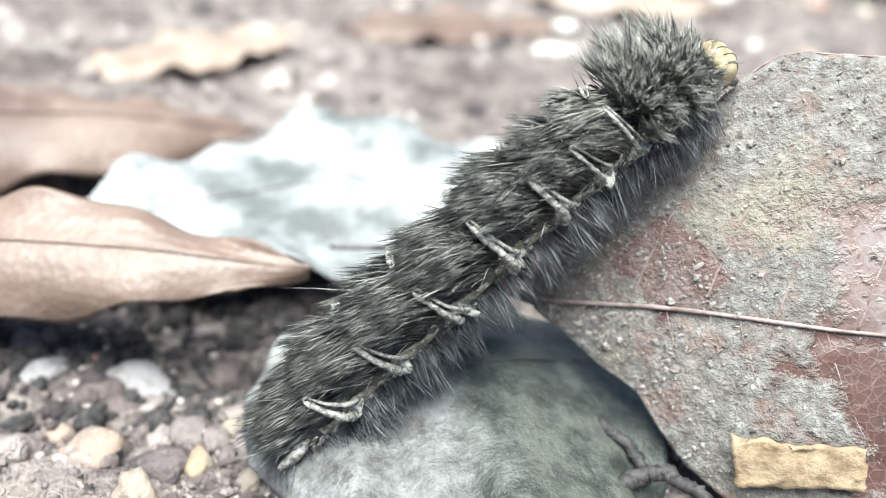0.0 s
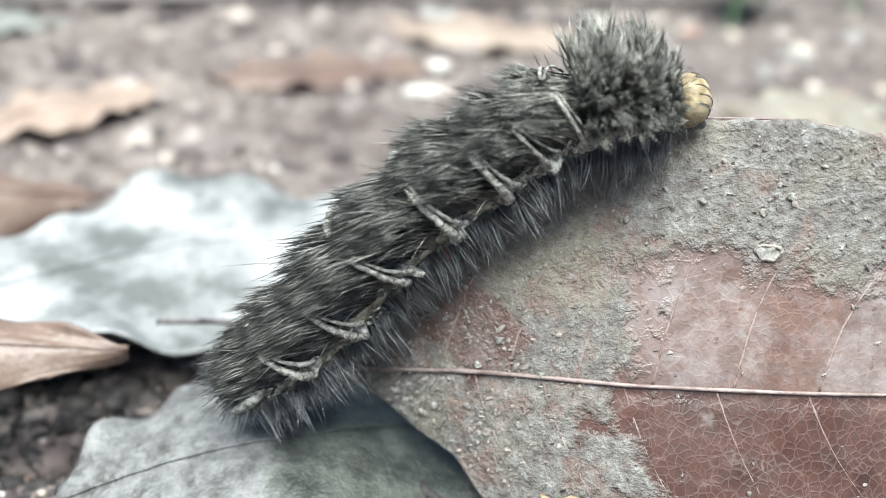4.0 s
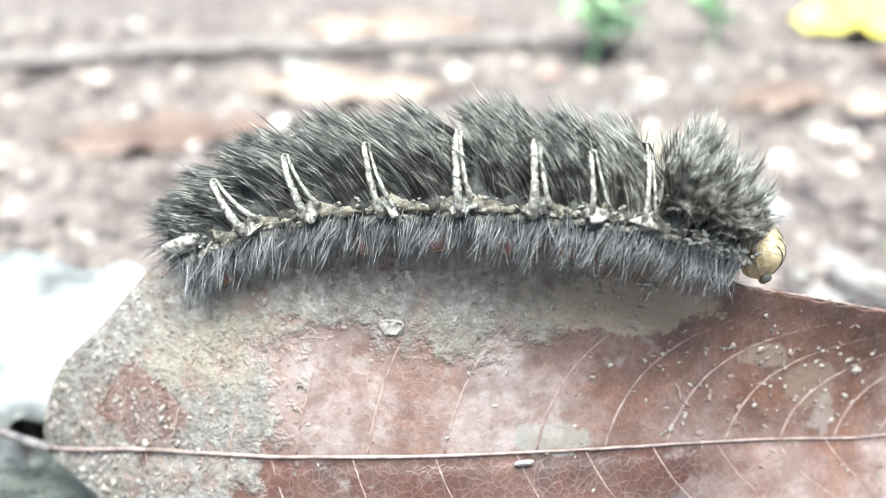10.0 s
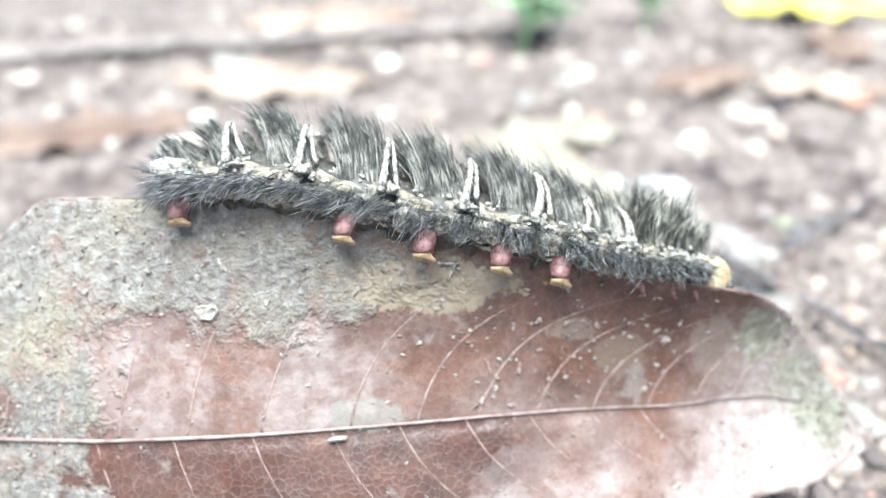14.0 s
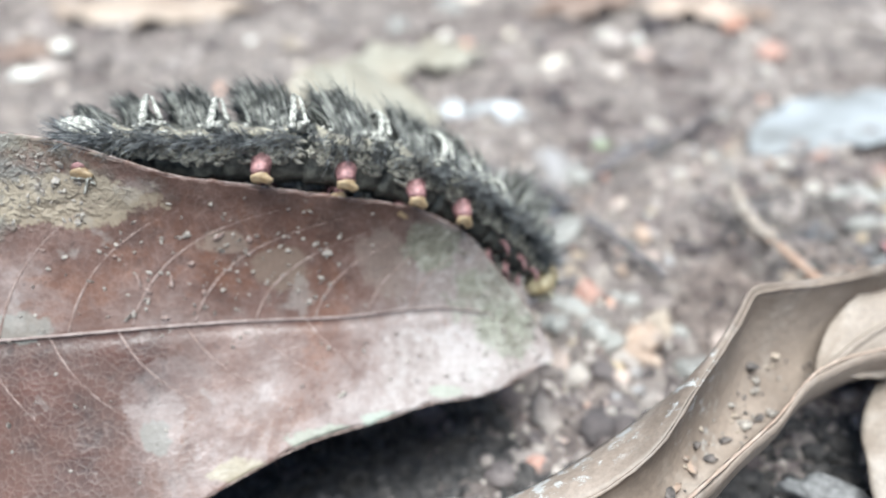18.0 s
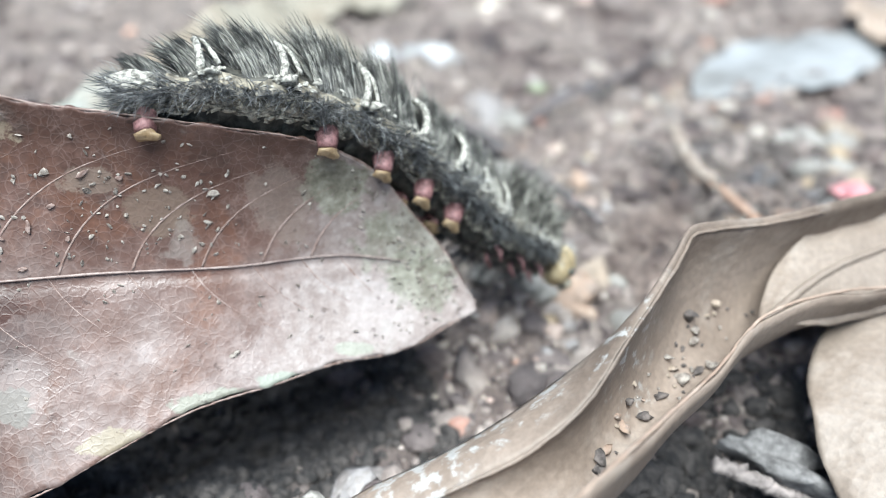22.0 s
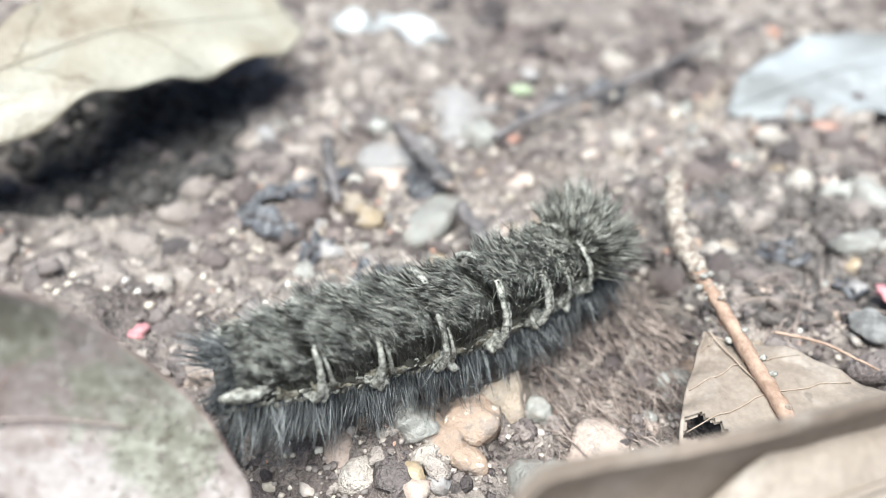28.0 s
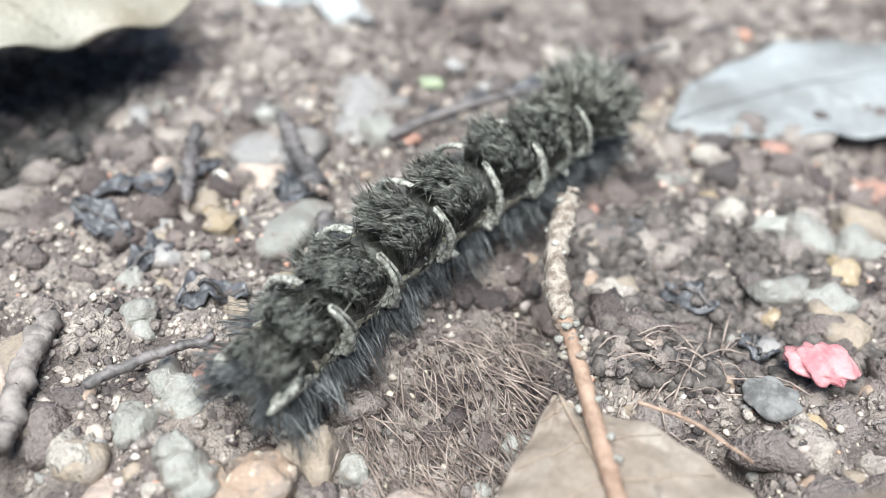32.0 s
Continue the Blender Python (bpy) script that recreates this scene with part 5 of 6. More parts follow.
scrap("red_scrap", "crumpled rose-pink scrap among grey debris", "scrap", 121.8, 13.5, 1.3, (7.2, 6.0, 1.5), ROSE, 3, 20, 0.35, 0.2)
scrap("felt_scrap", "ragged grey felted scrap", "scrap", 115.5, 10, 0.6, (6, 4, 2), FLUFF, 4, -20)
scrap("felt_scrap", "soft grey felted lump in the shade", "scrap", 77.2, -32, -0.6, (12, 6.0, 4.5), FLUFF, 5, -52, 0.5, 0.25, 2)
scrap("soil_clod", "crumbly grey-brown clod of soil", "soil", 27, -27, 0.2, (12, 8, 5), CRUMB, 6, 10)
def black_flake(x, y, length, width, turn, seed):
    u, v = np.meshgrid(np.linspace(-1, 1, 22), np.linspace(-1, 1, 11), indexing="ij")
    ragged = 1 + 0.7 * fbm(u * 3, 0 * u, 1, 3, seed)
    px, py = u * length / 2, v * width / 2 * np.sqrt(np.maximum(0.03, 1 - u * u)) * ragged
    c, sn = math.cos(radians(turn)), math.sin(radians(turn))
    gx, gy = (x + px * c - py * sn) / 1000, (y + px * sn + py * c) / 1000
    g = np.stack([gx, gy, ground_height(gx, gy) + 0.0007 + 0.0012 * fbm(u * 2, v * 2, 1, 3, seed + 1) + 0.0005 * v * v], 2)
    flake = thing("leaf_scrap", "blue-black rotten leaf scrap pressed into soil", "leaf", group="rotten leaf scraps")
    part("blade", mesh_of("blade", *sheet(g, 0.0003, grid_normals(g)), ROTTEN), flake)
    part("rib", mesh_of("rib", *tube(g[1:-1, 5] + (0, 0, 0.0002), 0.00022, 6, 0.3, seed), DARK_TWIG), flake)


for k, q in enumerate([(52.3, 44.2, 9, 4, 20), (59.4, 47.5, 8, 3, 70), (70.5, 48.6, 9, 4, -60), (63.4, 25.9, 7, 4, 15), (49.9, 37.9, 9, 3.4, -35), (71.5, 44, 6, 3, 10), (56, 33, 5, 2.4, 40), (108, 36, 7, 3, 30), (113, 25, 6, 3, -50), (92, 64, 10, 4, 35), (104, 69, 9, 3, 25), (118, 18, 5, 3, 70)]):
    black_flake(*q, 60 + k)
scrap("green_scrap", "tiny pale green scrap on the stones", "scrap", 88, 63, 2.2, (3.4, 3, 1.6), PALE_GREEN, 10)


# ---- the caterpillar ----
def hairs(rg, x, ang, radius, length, way, tip_way, thick, spread=0.12, clump=9, gather=0.7, patch=0.0005):
    """Bristles in locks that draw together to a point: roots at x and angle round the body; way and tip_way are (out, back, up along the girth)."""
    n = len(x)
    out = np.stack([np.zeros(n), np.sin(ang), np.cos(ang)], 1)
    girth = np.stack([np.zeros(n), -np.cos(ang) * np.sign(ang), np.abs(np.sin(ang))], 1)
    aft = np.array([[-1.0, 0, 0]])
    lean = rg.normal(0, spread, (n, 3))

    def turned(w, k):
        d = out * w[:, :1] + aft * w[:, 1:2] + girth * w[:, 2:3] + lean * k
        return d / np.linalg.norm(d, axis=1, keepdims=True)

    d, e = turned(way, 0.6), turned(tip_way, 1.5)
    root = np.stack([x, radius * np.sin(ang), radius * np.cos(ang)], 1)
    root, d, e, out, length = (np.repeat(q, clump, 0) for q in (root, d, e, out, length))
    n *= clump
    length = (length * rg.uniform(0.6, 1.12, n))[:, None]
    off = rg.normal(0, patch, (n, 3))
    off -= out * (off * out).sum(1, keepdims=True)
    stray = rg.normal(0, 0.03, (n, 3)) + (rg.random((n, 1)) < 0.05) * rg.normal(0, 0.2, (n, 3))
    m = (d + e) / np.linalg.norm(d + e, axis=1, keepdims=True)
    p0 = root + off
    p1 = root + d * 0.4 * length + off * (1 - 0.35 * gather) + stray * 0.3 * length
    p2 = root + (d * 0.4 + m * 0.32) * length + off * (1 - 0.75 * gather) + stray * 0.65 * length
    p3 = root + (d * 0.4 + m * 0.32 + e * 0.3) * length + off * (1 - gather) + stray * length
    a = np.cross(m, rg.normal(size=(n, 3)))
    a /= np.linalg.norm(a, axis=1, keepdims=True)
    b = np.cross(m, a)
    th = thick * rg.uniform(0.6, 1.4, n)[:, None]
    ring = [math.cos(k * 2.0944) * a + math.sin(k * 2.0944) * b for k in range(3)]
    v = np.stack([p0 + r * th for r in ring] + [p1 + r * th for r in ring] + [p2 + r * th * 0.75 for r in ring] + [p3], 1)
    f = np.array([(i + k, i + (k + 1) % 3, i + 3 + (k + 1) % 3, i + 3 + k) for i in (0, 3) for k in range(3)])
    g = np.array([(6, 7, 9), (7, 8, 9), (8, 6, 9)])
    k = (np.arange(n) * 10)[:, None, None]
    return v.reshape(-1, 3), np.concatenate([(f[None] + k).reshape(-1, 4)]).tolist() + (g[None] + k).reshape(-1, 3).tolist()


def ways(n, out, aft, girth):
    return np.stack([np.broadcast_to(np.asarray(q, float), (n,)) for q in (out, aft, girth)], 1)


def barrel(length, r0, r1, r2, seed):
    rg = np.random.default_rng(seed)
    n, m = 14, 32
    s, th = np.linspace(0, 1, n), np.linspace(0, 2 * np.pi, m, endpoint=False)
    prof = np.interp(s, (0, 0.5, 1), (r0, r1, r2)) * (1 + 0.06 * np.sin(s * np.pi * 4)) * np.where((s < 0.01) | (s > 0.99), 0.72, 1)
    r = prof[:, None] * (1 + 0.05 * rg.uniform(-1, 1, (n, m)) + 0.08 * np.maximum(0, np.cos(4 * th))[None])
    x = (s - 0.5) * length
    v = np.stack([x[:, None] + 0 * r, r * np.sin(th), r * 0.95 * np.cos(th)], 2).reshape(-1, 3)
    v = np.concatenate([v, [(-length * 0.56, 0, 0), (length * 0.56, 0, 0)]])
    f = [(i * m + k, i * m + (k + 1) % m, (i + 1) * m + (k + 1) % m, (i + 1) * m + k) for i in range(n - 1) for k in range(m)]
    f += [((k + 1) % m, k, n * m) for k in range(m)] + [((n - 1) * m + k, (n - 1) * m + (k + 1) % m, n * m + 1) for k in range(m)]
    return v, f


def hairpin(x, gap, radius, sgn, rg, thick):
    """A pale bar that rises from a broad foot on the flank, turns near the back and comes down again."""
    top, foot = rg.uniform(6, 20), rg.uniform(86, 95)
    mid = rg.uniform(8, 20)
    a = np.radians(np.r_[np.linspace(foot, top, 14), np.linspace(top, foot - mid, 14)]) * sgn
    up = np.r_[np.linspace(0, 1, 14), np.linspace(1, 0, 14)]
    slant = rg.uniform(-0.0018, -0.0004)
    dx = np.r_[-gap * 0.9 * (1 - up[:14]) ** 3, gap * (0.55 + 0.45 * (1 - up[14:]))] + slant * up
    bulge = radius * (0.84 + 0.45 * up**0.8)
    p = np.stack([x + dx, bulge * np.sin(a), bulge * np.cos(a)], 1)
    w = thick * np.r_[1.0 + 0.7 * (1 - up[:14]) ** 2, 0.4 + 0.5 * (1 - up[14:])] * rg.uniform(0.85, 1.15)
    return tube(spline(p, 40), np.interp(np.linspace(0, 27, 40), np.arange(28), w), 10, 0.28, int(rg.integers(1e6)))


def flakes(rg, count, lo, hi, radius, sgn, angle, sag, size, level=1):
    """Small scales along the flank line, which sags between the bars."""
    bits = []
    for _ in range(count):
        x = rg.uniform(lo, hi)
        q = (x - lo) / (hi - lo)
        a = math.radians(angle + sag * math.sin(math.pi * q) + rg.normal(0, 9)) * sgn
        s = rg.uniform(*size)
        turn = np.array(Euler((a, rg.uniform(-0.5, 0.5), rg.uniform(-0.6, 0.6))).to_matrix())
        v = stone_shape((s * 1.7, s, s * 0.6), int(rg.integers(1e6)), level) @ turn.T
        r = radius * rg.uniform(0.98, 1.08)
        bits.append((v + (x, r * math.sin(a), r * math.cos(a)), BALLS[level][1]))
    return joined(bits)


def flank_band(L, R, sgn, rg):
    """Bare skin along the flank, its upper edge sagging between two bars."""
    q, v = np.meshgrid(np.linspace(0, 1, 20), np.linspace(0, 1, 9), indexing="ij")
    top, low = 63 + 17 * np.sin(np.pi * q) ** 0.8, 106 - 5 * np.sin(np.pi * q)
    a = np.radians(top + (low - top) * v) * sgn
    r = R * (1.06 + 0.1 * np.sin(np.pi * v) + 0.1 * fbm(q * 7 + 20 * rg.random(), v * 4, 1, 3, int(rg.integers(99))))
    g = np.stack([(-0.45 + 0.86 * q) * L, r * np.sin(a), r * np.cos(a)], 2)
    return sheet(g, 0.0003, grid_normals(g) * sgn)


SEGMENTS = [("tail", 4.3, 2.0, 2.8), ("rump", 4.4, 2.8, 3.0), ("middle", 7.4, 3.0, 3.1), ("proleg", 8.2, 3.1, 3.2), ("proleg", 7.8, 3.2, 3.2), ("proleg", 6.9, 3.2, 3.2), ("proleg", 5.4, 3.2, 3.1), ("middle", 4.5, 3.1, 2.9), ("chest", 3.8, 2.9, 2.7), ("chest", 3.2, 2.7, 2.4), ("chest", 2.6, 2.4, 2.1), ("head", 1.9, 2.1, 2.0)]


def head(bug, rg):
    v = BALLS[4][0] * (0.0021, 0.0024, 0.0026)
    v[:, 0] *= np.where(v[:, 0] > 0, 1.0, 0.7)
    v[:, 0] -= 0.00025 * np.exp(-((v[:, 1] / 0.00035) ** 2)) * (v[:, 0] > 0)
    seg = part("head", mesh_of("head", v + (0.0012, 0, -0.0006), BALLS[4][1], HEAD), bug, "straw-yellow head capsule with dark lines")
    for y in (-0.0016, -0.0009, 0.0, 0.0009, 0.0016):
        th = np.radians(np.linspace(-25, 80, 16))
        q = math.sqrt(1 - (y / 0.00245) ** 2)
        p = np.stack([0.0012 + 0.0021 * np.cos(th) * q - (0.0002 if y == 0 else 0), y + 0 * th, -0.0006 + 0.0026 * np.sin(th) * q], 1)
        part("dark_line", mesh_of("dark_line", *tube(p, 0.00006, 5, 0.3, int(y * 1e6) + 9999), BODY), seg)
    for sgn in (-1, 1):
        part("eye_patch", mesh_of("eye_patch", BALLS[2][0] * 0.0005 + (0.0022, sgn * 0.0019, -0.0018), BALLS[2][1], BODY), seg, "dark cluster of eyes")
        part("jaw", mesh_of("jaw", BALLS[2][0] * (0.0005, 0.0006, 0.0006) + (0.0027, sgn * 0.0006, -0.0027), BALLS[2][1], CREAM_SKIN), seg)
    n = 40
    part("hair", mesh_of("hair", *hairs(rg, rg.uniform(-0.0012, 0.0006, n), rg.uniform(-2.0, 2.0, n), 0.0022, rg.uniform(0.0012, 0.0028, n), ways(n, 0.8, -0.5, 0), ways(n, 0.5, -0.8, 0), 0.00003, 0.3, 2, 0.2), FRINGE), seg)
    return seg


def caterpillar():
    bug = thing("caterpillar", "hairy charcoal caterpillar with pale bars and a straw head", "caterpillar")
    made = []
    for k, (kind, length, r0, r1) in enumerate(SEGMENTS):
        rg = np.random.default_rng(40 + k)
        L, a, b = length / 1000, r0 / 1000, r1 / 1000
        R = max(a, b)
        if kind == "head":
            made.append((head(bug, rg), L))
            continue
        seg = part("body_segment", mesh_of("body_segment", *barrel(L * 1.15, a, R * 1.04, b, k), BODY), bug)
        # thatch over the back: combed aft along the flanks, tips rising on top
        n = int(165 * length / 6) if kind != "chest" else 130
        ang = rg.uniform(-1.35, 1.35, n) * (0.78 if kind == "chest" else 1.0)
        c = np.cos(ang)
        root = 0.42 - 0.56 * rg.random(n) ** 1.3
        if kind == "chest":
            w, t = ways(n, 0.9, rg.uniform(-0.25, 0.6, n), 0.2), ways(n, 0.9, rg.uniform(-0.3, 0.4, n), 0.0)
            long = (0.0062 if k < 9 else 0.0054 if k < 10 else 0.0036) * rg.uniform(0.5, 1.15, n)
        else:
            fore = k / 8
            bias = rg.uniform(-0.12, 0.12)
            w = ways(n, 0.3 + 0.3 * c, 0.38 + 0.25 * c - 0.15 * fore + bias, 0.3 + 0.8 * (1 - c))
            t = ways(n, 0.14 + 0.35 * c, 0.58 + 0.3 * c - 0.25 * fore + bias, 0.2 + 0.65 * (1 - c))
            long = (0.0062 - (0.0006 - 0.0012 * fore) * c) * rg.uniform(0.55, 1.15, n) * (0.62 if kind == "tail" else 0.66 + 0.34 * length / 6)
        part("back_hair", mesh_of("back_hair", *hairs(rg, root * L, ang, R * 0.97, long, w, t, 0.000058, 0.055, 17, 0.8, 0.0005), HAIR if k < 7 else FORE_HAIR), seg)
        # slate fringe along both flanks
        n = int(84 * length / 6) if kind != "chest" else 50
        ang = rg.choice([-1, 1], n) * rg.uniform(1.76, 1.98, n)
        part("flank_fringe", mesh_of("flank_fringe", *hairs(rg, (rg.uniform(-0.5, 0.5, n)) * L, ang, R * 0.98, 0.0055 * rg.uniform(0.5, 1.15, n), ways(n, 1.0, 0.15, -0.25), ways(n, 0.9, 0.3, -0.5), 0.000038, 0.22, 6), FRINGE), seg)
        if kind == "tail":
            n = 130
            ang = rg.uniform(-2.4, 2.4, n)
            part("tail_hair", mesh_of("tail_hair", *hairs(rg, np.full(n, -0.42 * L) + rg.uniform(0, 0.25, n) * L, ang, R * 0.6, 0.0046 * rg.uniform(0.5, 1.1, n), ways(n, 0.7, rg.uniform(0.5, 1.5, n), 0), ways(n, 0.5, rg.uniform(0.6, 1.4, n), 0), 0.00004, 0.22, 5, 0.4), FRINGE), seg)
            for sgn in (-1, 1):
                part("tail_plate", mesh_of("tail_plate", stone_shape((0.0042, 0.0016, 0.0024), 5, 3) + (-0.0013, sgn * 0.0029, 0.0009), BALLS[3][1], SCALE), seg, "pale oval plate on the tail")
        for sgn in (-1, 1):
            if kind in ("rump", "middle", "proleg"):
                part("pale_bar", mesh_of("pale_bar", *hairpin(0.46 * L, rg.uniform(0.0005, 0.0009), R * (rg.uniform(1.52, 1.68) if k < 6 else 1.42), sgn, rg, 0.00029 if k < 6 else 0.00017), SCALE), seg, "pale scaly hairpin bar on the flank")
            if kind in ("rump", "middle", "proleg"):
                foot = stone_shape((0.0023, 0.0012, 0.0024), k + 61, 3, 0.7)
                foot = foot * (1 + 0.2 * fbm(foot[:, 0] * 2600, foot[:, 2] * 2600 + foot[:, 1] * 1700, 1, 3, k))[:, None] @ np.array(Euler((-sgn * 1.35, 0, 0)).to_matrix())
                part("bar_foot", mesh_of("bar_foot", foot + (0.44 * L, sgn * R * 1.12, R * 0.14), BALLS[3][1], SCALE), seg, "broad grey scaly foot of a bar")
            tagged(part("scale_crust", mesh_of("scale_crust", *flakes(rg, 18, 0.08 * L, 0.85 * L, R * 1.16, sgn, 82, 8, (0.0002, 0.00055)), SCALE, False), seg, "pale grey scales along the flank"), kind="stuff")
            if kind != "tail":
                part("flank_band", mesh_of("flank_band", *flank_band(L, R, sgn, rg), CREAM_SKIN), seg, "tan and cream skin along the flank")
            for q, dx in enumerate((-0.27, 0.2)):
                arc = np.radians(np.linspace(-10, 190, 15))
                lip = np.stack([dx * L + 0.0013 * np.cos(arc), sgn * R * (0.98 + 0.05 * np.sin(arc)), -R * (0.62 - 0.12 * q) + 0.0008 * np.sin(arc)], 1)
                part("side_pad", mesh_of("side_pad", *tube(lip, 0.00058 * (0.6 + 0.4 * np.sin(np.linspace(0, np.pi, 15))), 8, 0.2, k + 40 * q), BELLY_SKIN), seg, "pale fleshy lip over a leg")
            tagged(part("belly_crust", mesh_of("belly_crust", *flakes(rg, int(18 * length), -0.5 * L, 0.5 * L, R * 1.02, sgn, 124, 6, (0.0004, 0.0011)), BELLY_SKIN, False), seg), kind="stuff")
            if kind in ("proleg", "tail"):
                h, tuck = R * 0.6, 0.0009 if sgn > 0 else 0.0
                leg = part("proleg", mesh_of("proleg", *tube([(0, sgn * 0.0015, -h), (0, sgn * 0.0021, -h - 0.001), (0, sgn * (0.0023 - tuck), -h - 0.0022 + tuck), (0, sgn * (0.0022 - tuck), -h - 0.0027 + tuck)], [0.0013, 0.00115, 0.001, 0.00095], 12, 0.08), PROLEG), seg, "stubby pink proleg")
                part("foot", mesh_of("foot", stone_shape((0.0021, 0.0017, 0.0011), 7, 3) + (0, sgn * (0.0022 - tuck), -h - 0.0031 + tuck), BALLS[3][1], FOOT), leg, "yellow gripping foot")
            if kind == "chest":
                h = R * 0.8
                part("leg", mesh_of("leg", *tube([(0, sgn * 0.0009, -h), (0.0005, sgn * 0.0014, -h - 0.001), (0.0011, sgn * 0.0011, -h - 0.0019)], [0.0004, 0.0003, 0.00008], 7), PROLEG), seg, "short reddish leg")
        made.append((seg, L))
    return made


CRAWLER = caterpillar()
CRAWL = []


def crawl(t, *line, front=None):
    """At t seconds the body lies along these places (mm, tail to head); the last is the way its back faces, front that of its fore part."""
    CRAWL.append((t, line[:-1], line[-1], front or line[-1]))


def motions():
    lengths = np.array([l for _, l in CRAWLER])
    at = (np.cumsum(lengths) - lengths / 2) / lengths.sum()
    rows = [[] for _ in CRAWLER]
    for t, line, back, front in CRAWL:
        p = spline(line, 201) / 1000
        d = np.gradient(p, axis=0)
        for k, s in enumerate(at):
            i = int(round(s * 200))
            x = Vector(d[max(0, i - 8) : i + 9].mean(0)).normalized()
            w = min(1.0, max(0.0, (s - 0.35) / 0.35))
            z = Vector(back).normalized() * (1 - w) + Vector(front).normalized() * w
            y = z.cross(x).normalized()
            z = x.cross(y)
            m = Matrix((x, y, z)).transposed().to_4x4()
            m.translation = p[i]
            rows[k].append((t, m))
    for (seg, _), r in zip(CRAWLER, rows):
        walk(seg, r)


crawl(0, (-87.3, 2.0, 4.4), (-79.9, 4.3, 12.3), (-72.3, 6.3, 20.0), (-64.9, 8.3, 27.8), (-56.8, 10.7, 34.8), (-47.7, 13.7, 40.2), (-0.52, -0.6, 0.62))
crawl(1, (-83, 3.4, 6.0), (-74.8, 5.8, 13.0), (-67, 8.2, 20.2), (-59.8, 10.4, 28.2), (-52.6, 12.6, 36.0), (-44, 13.6, 42.2), (-0.52, -0.6, 0.62))
crawl(2, (-75, 6.5, 9.7), (-70.6, 8.6, 19.0), (-63, 10.4, 26.4), (-54.8, 11.2, 33.3), (-46.6, 11.9, 39.4), (-37.4, 10.8, 43.0), (-0.5, -0.58, 0.66))
crawl(4.5, (-71.5, 11.0, 15.8), (-63.3, 10.3, 22.7), (-56.6, 9.7, 31.1), (-48.8, 9.0, 38.4), (-40.0, 8.2, 44.3), (-29.5, 7.1, 46.1), (-0.42, -0.55, 0.72))
crawl(5, (-69.1, 12.0, 16.0), (-61.7, 10.8, 24.3), (-54.5, 9.7, 32.7), (-46.3, 8.5, 40.1), (-36.8, 7.0, 45.7), (-25.8, 5.1, 46.9), (-0.36, -0.52, 0.76))
crawl(6, (-62.8, 13.0, 19.4), (-55.5, 11.0, 28.6), (-47.8, 9.0, 37.4), (-39.1, 6.5, 45.0), (-28.3, 3.5, 48.0), (-16.8, 0.8, 47.0), (-0.25, -0.35, 0.9))
crawl(7, (-53.6, 11.0, 29.2), (-46.2, 11.1, 36.6), (-37.4, 10.0, 42.4), (-28.4, 6.5, 46.4), (-19.0, 1.9, 47.6), (-9.4, -2.4, 47.1), (-0.1, -0.3, 0.95))
crawl(8, (-51.5, 12.4, 33.6), (-42.6, 11.4, 40.0), (-32.8, 8.3, 43.8), (-22.9, 3.8, 46.1), (-13.0, -0.8, 47.3), (-2.8, -5.0, 46.4), (0, -0.25, 0.95))
crawl(9, (-48.3, 11.5, 35.3), (-39.3, 10.1, 41.1), (-29.4, 6.6, 44.2), (-19.6, 2.2, 46.1), (-9.6, -2.3, 46.3), (0.5, -6.3, 44.9), (0, -0.2, 0.97))
crawl(10, (-43.2, 12.0, 39.1), (-33.0, 9.1, 43.4), (-22.8, 4.7, 45.8), (-12.5, -0.0, 47.1), (-1.9, -4.4, 46.7), (8.4, -7.8, 43.4), (0, -0.15, 0.98))
crawl(11, (-38.1, 10.4, 41.1), (-27.6, 6.1, 42.9), (-17.0, 1.8, 44.5), (-6.4, -2.5, 45.7), (4.3, -6.7, 45.1), (14.8, -9.2, 41.5), (0, -0.2, 0.98))
crawl(12, (-36.5, 9.9, 41.5), (-25.8, 5.6, 43.7), (-15.1, 1.0, 45.3), (-4.2, -3.5, 45.7), (6.7, -7.8, 45.3), (17.4, -9.7, 41.0), (0, -0.15, 0.98))
crawl(13, (-26.2, 8.1, 44.4), (-16.0, 3.5, 44.8), (-5.8, -0.8, 45.1), (4.6, -4.8, 44.8), (15.1, -7.4, 41.9), (25.3, -8.1, 37.5), (0, 0.1, 0.98))
crawl(13.5, (-26.2, 9.9, 44.1), (-15.5, 5.3, 45.0), (-4.7, 0.9, 43.7), (6.2, -2.6, 41.4), (17.2, -4.4, 37.9), (28.4, -5.0, 34.2), (0, 0.45, 0.88))
crawl(15.5, (-17.9, 9.3, 41.5), (-7.6, 5.3, 41.4), (2.8, 1.9, 39.9), (13.4, -0.5, 37.8), (23.9, -1.5, 34.4), (34.5, -1.8, 31.2), (0, 0.88, 0.46))
crawl(16, (-9.5, 6, 41.1), (0.5, 2.6, 41.1), (10.6, 0, 38.6), (20.9, -1.6, 36), (31.2, -2.4, 33.4), (39.6, -0.9, 27.3), (0, 0.88, 0.46))
crawl(17, (-8.2, 5, 41.2), (1.4, 2.5, 40.7), (10.6, 0.5, 39), (20, -1, 37.3), (30, -1.5, 34.7), (39, -1, 30.6), (45.6, 0, 24.4), (0, 0.88, 0.46))
crawl(18, (-0.6, 2.9, 38.3), (11.3, -0, 37.8), (23.1, -2.7, 37.3), (34.3, -2.7, 33), (43.6, -0.7, 25.4), (51.4, -0.5, 16.1), (0.05, 0.88, 0.46))
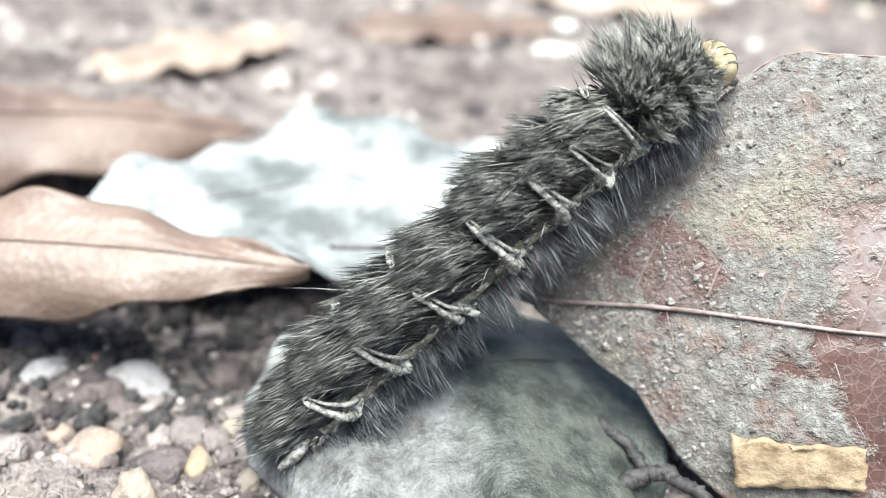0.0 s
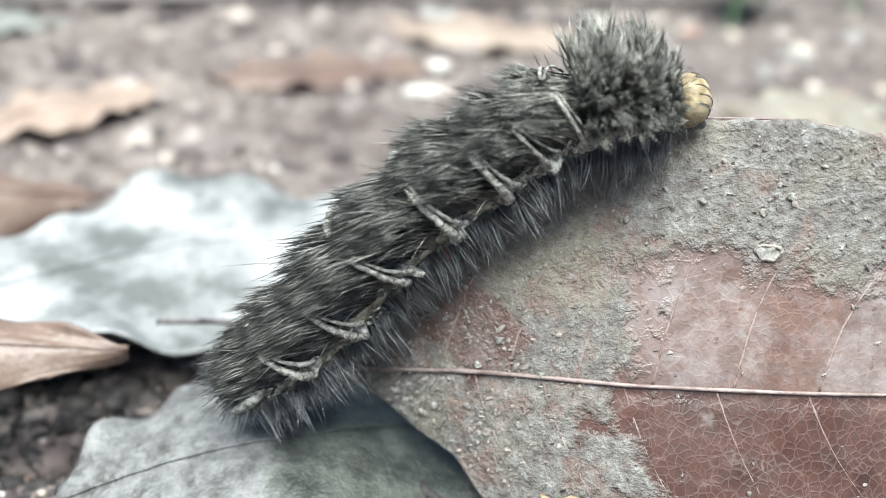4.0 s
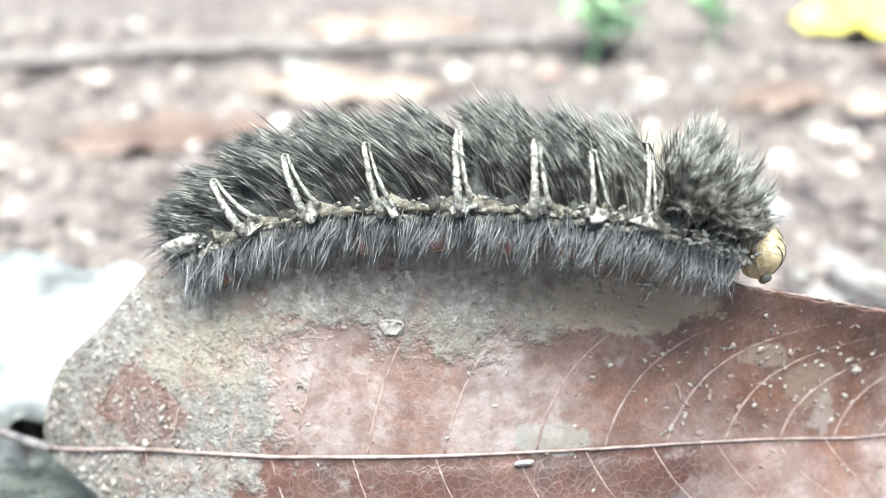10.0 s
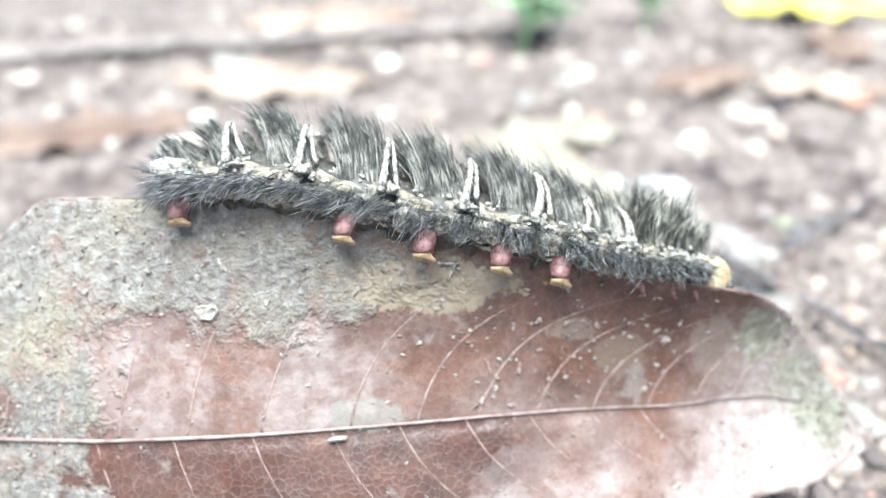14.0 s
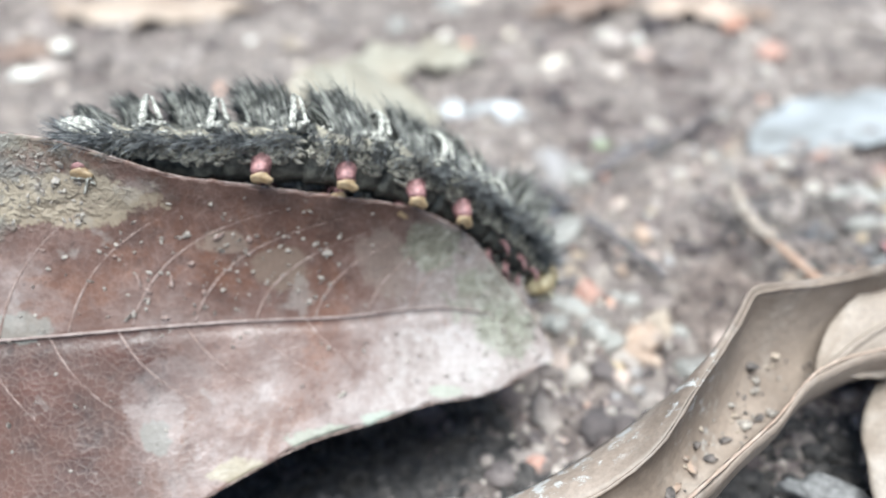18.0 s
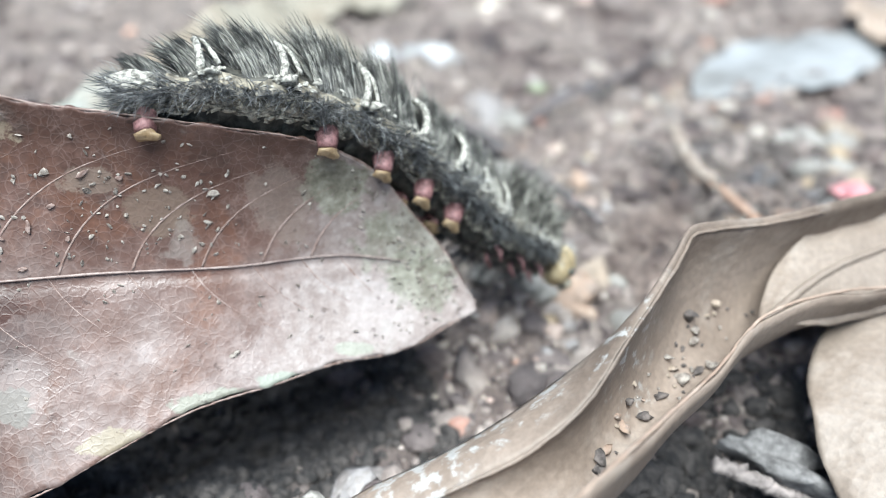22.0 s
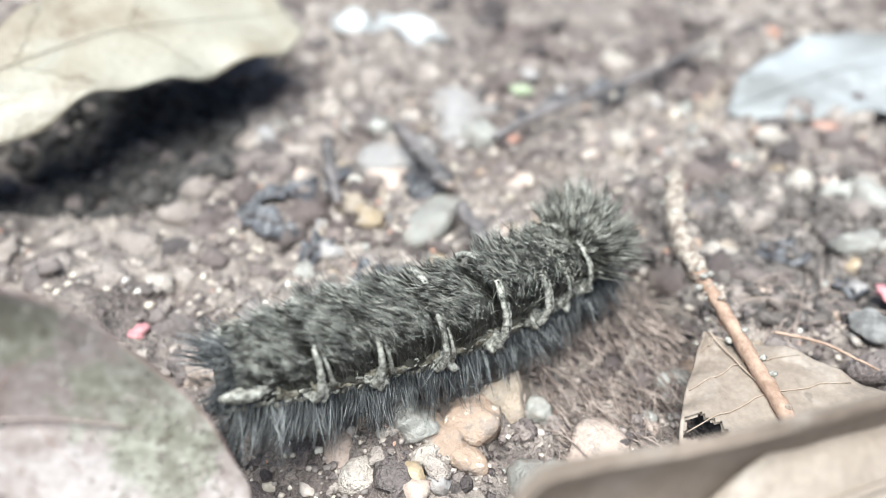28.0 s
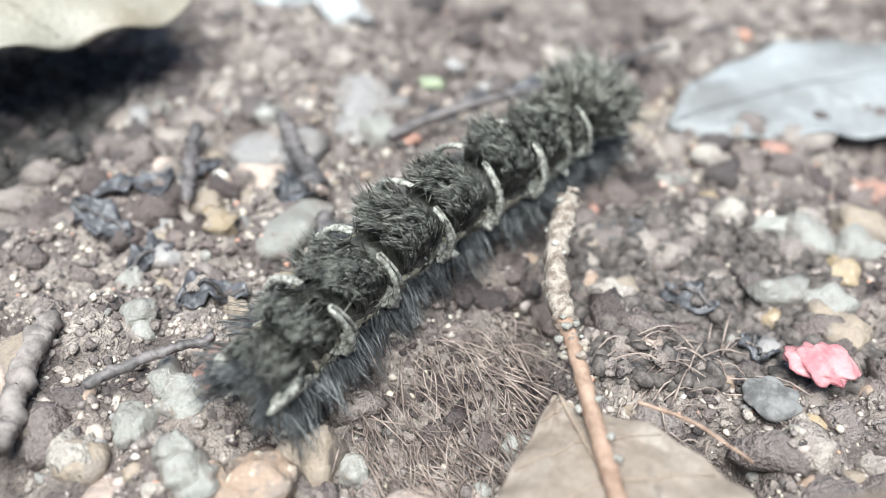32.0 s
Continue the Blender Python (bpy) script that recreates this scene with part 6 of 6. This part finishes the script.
crawl(19, (7.7, 0, 37), (19.1, -2.3, 37.4), (30.4, -2.8, 34.4), (40.5, -1.6, 28.8), (49, -0.2, 20.9), (56.6, -1.8, 12.3), (0.15, 0.88, 0.46))
crawl(20, (9, -0.2, 36.4), (21.1, -2.4, 36.6), (33.1, -2.5, 33.2), (43.2, -0.9, 26.4), (51.3, -0.6, 17.1), (56, -6, 7.7), (0.3, 0.83, 0.55))
crawl(21, (17.6, -1.3, 34.9), (29.3, -2.9, 34.6), (39.9, -1.6, 29.5), (48.2, -0.4, 21.2), (54.1, -2.9, 11.7), (54.6, -10.8, 4.5), (0.4, 0.83, 0.55))
crawl(22, (18.1, -1.1, 34.4), (28.6, -2.6, 34.3), (38.4, -1.7, 30.1), (46.3, -0.4, 23), (53.9, -1, 15.4), (62.8, -3.3, 9.9), (0.35, 0.83, 0.55))
crawl(23, (18.5, -1.5, 35.2), (28.8, -2.5, 33.7), (38.4, -1.3, 28.9), (46.4, -0.4, 22.2), (52.4, -1.7, 13.8), (55.4, -7.5, 6.3), (0.4, 0.83, 0.55))
crawl(24, (21.1, -0.6, 33), (29.2, -1.4, 32), (36.3, -0.9, 28.3), (42.8, -0.3, 23.2), (48.6, 0.2, 16.7), (53.2, 1.5, 9.1), (56.5, 5, 5.5), (0.36, 0.92, 0.14), front=(0.5, 0.78, 0.25))
crawl(24.5, (28.1, -1.3, 33.4), (37.7, -1.0, 29.7), (45.4, -0.2, 22.3), (51.2, -2.5, 13.6), (57.5, 0.0, 8.0), (66.0, 6.0, 6.0), (0.42, 0.86, 0.24), front=(0.35, 0.58, 0.7))
crawl(26.5, (35.8, -2.0, 31.6), (44.4, -0.8, 24.9), (51.0, -1.7, 16.3), (56.3, 0.7, 8.3), (63.5, 7.5, 5.5), (73.1, 12.8, 5.5), (0.48, 0.86, 0.08), front=(-0.1, 0.0, 1.0))
crawl(27, (42.2, -0.6, 24.1), (49.9, -1.6, 17.0), (54.5, 1.2, 8.2), (61.1, 7.5, 5.5), (70.1, 13.3, 5.5), (79.3, 18.7, 5.5), (0.5, 0.87, -0.1), front=(-0.1, -0.1, 1.0))
crawl(27.5, (39.8, -0.7, 23.6), (45.1, -3.3, 14.5), (48.8, 0.3, 5.5), (58.1, 6.1, 5.5), (67.9, 10.8, 5.5), (78.0, 15.0, 5.5), (0.45, 0.6, 0.6), front=(-0.15, -0.1, 1.0))
crawl(28, (48.4, 1.8, 11.5), (53.0, 3.7, 10.0), (59.8, 6.4, 8.5), (67.7, 9.5, 7.5), (75.4, 13.8, 6.5), (82.8, 18.7, 6.0), (88.7, 23.6, 5.5), (0.1, -0.28, 0.95))
crawl(29, (54.4, -1.5, 5.5), (62.4, 5.5, 5.5), (70.9, 11.8, 5.5), (79.0, 18.6, 5.5), (87.2, 25.4, 5.5), (95.7, 31.7, 5.5), (0.12, -0.24, 0.95))
crawl(30, (63.2, 2.8, 5.5), (70.5, 12.0, 5.5), (78.4, 20.8, 5.5), (86.9, 28.9, 5.5), (95.1, 37.5, 5.5), (103.0, 46.3, 5.5), (0.12, -0.24, 0.95))
crawl(31, (64.3, 5.0, 5.5), (71.2, 13.6, 5.5), (79.4, 21.0, 5.5), (87.5, 28.5, 5.5), (95.5, 36.2, 5.5), (104.7, 42.2, 5.5), (0.12, -0.24, 0.95))
crawl(32, (69.2, 8.3, 5.5), (76.1, 18.8, 5.5), (83.9, 28.6, 5.5), (92.9, 37.2, 5.5), (101.8, 46.0, 5.5), (110.8, 54.7, 5.5), (0.12, -0.24, 0.95))

motions()
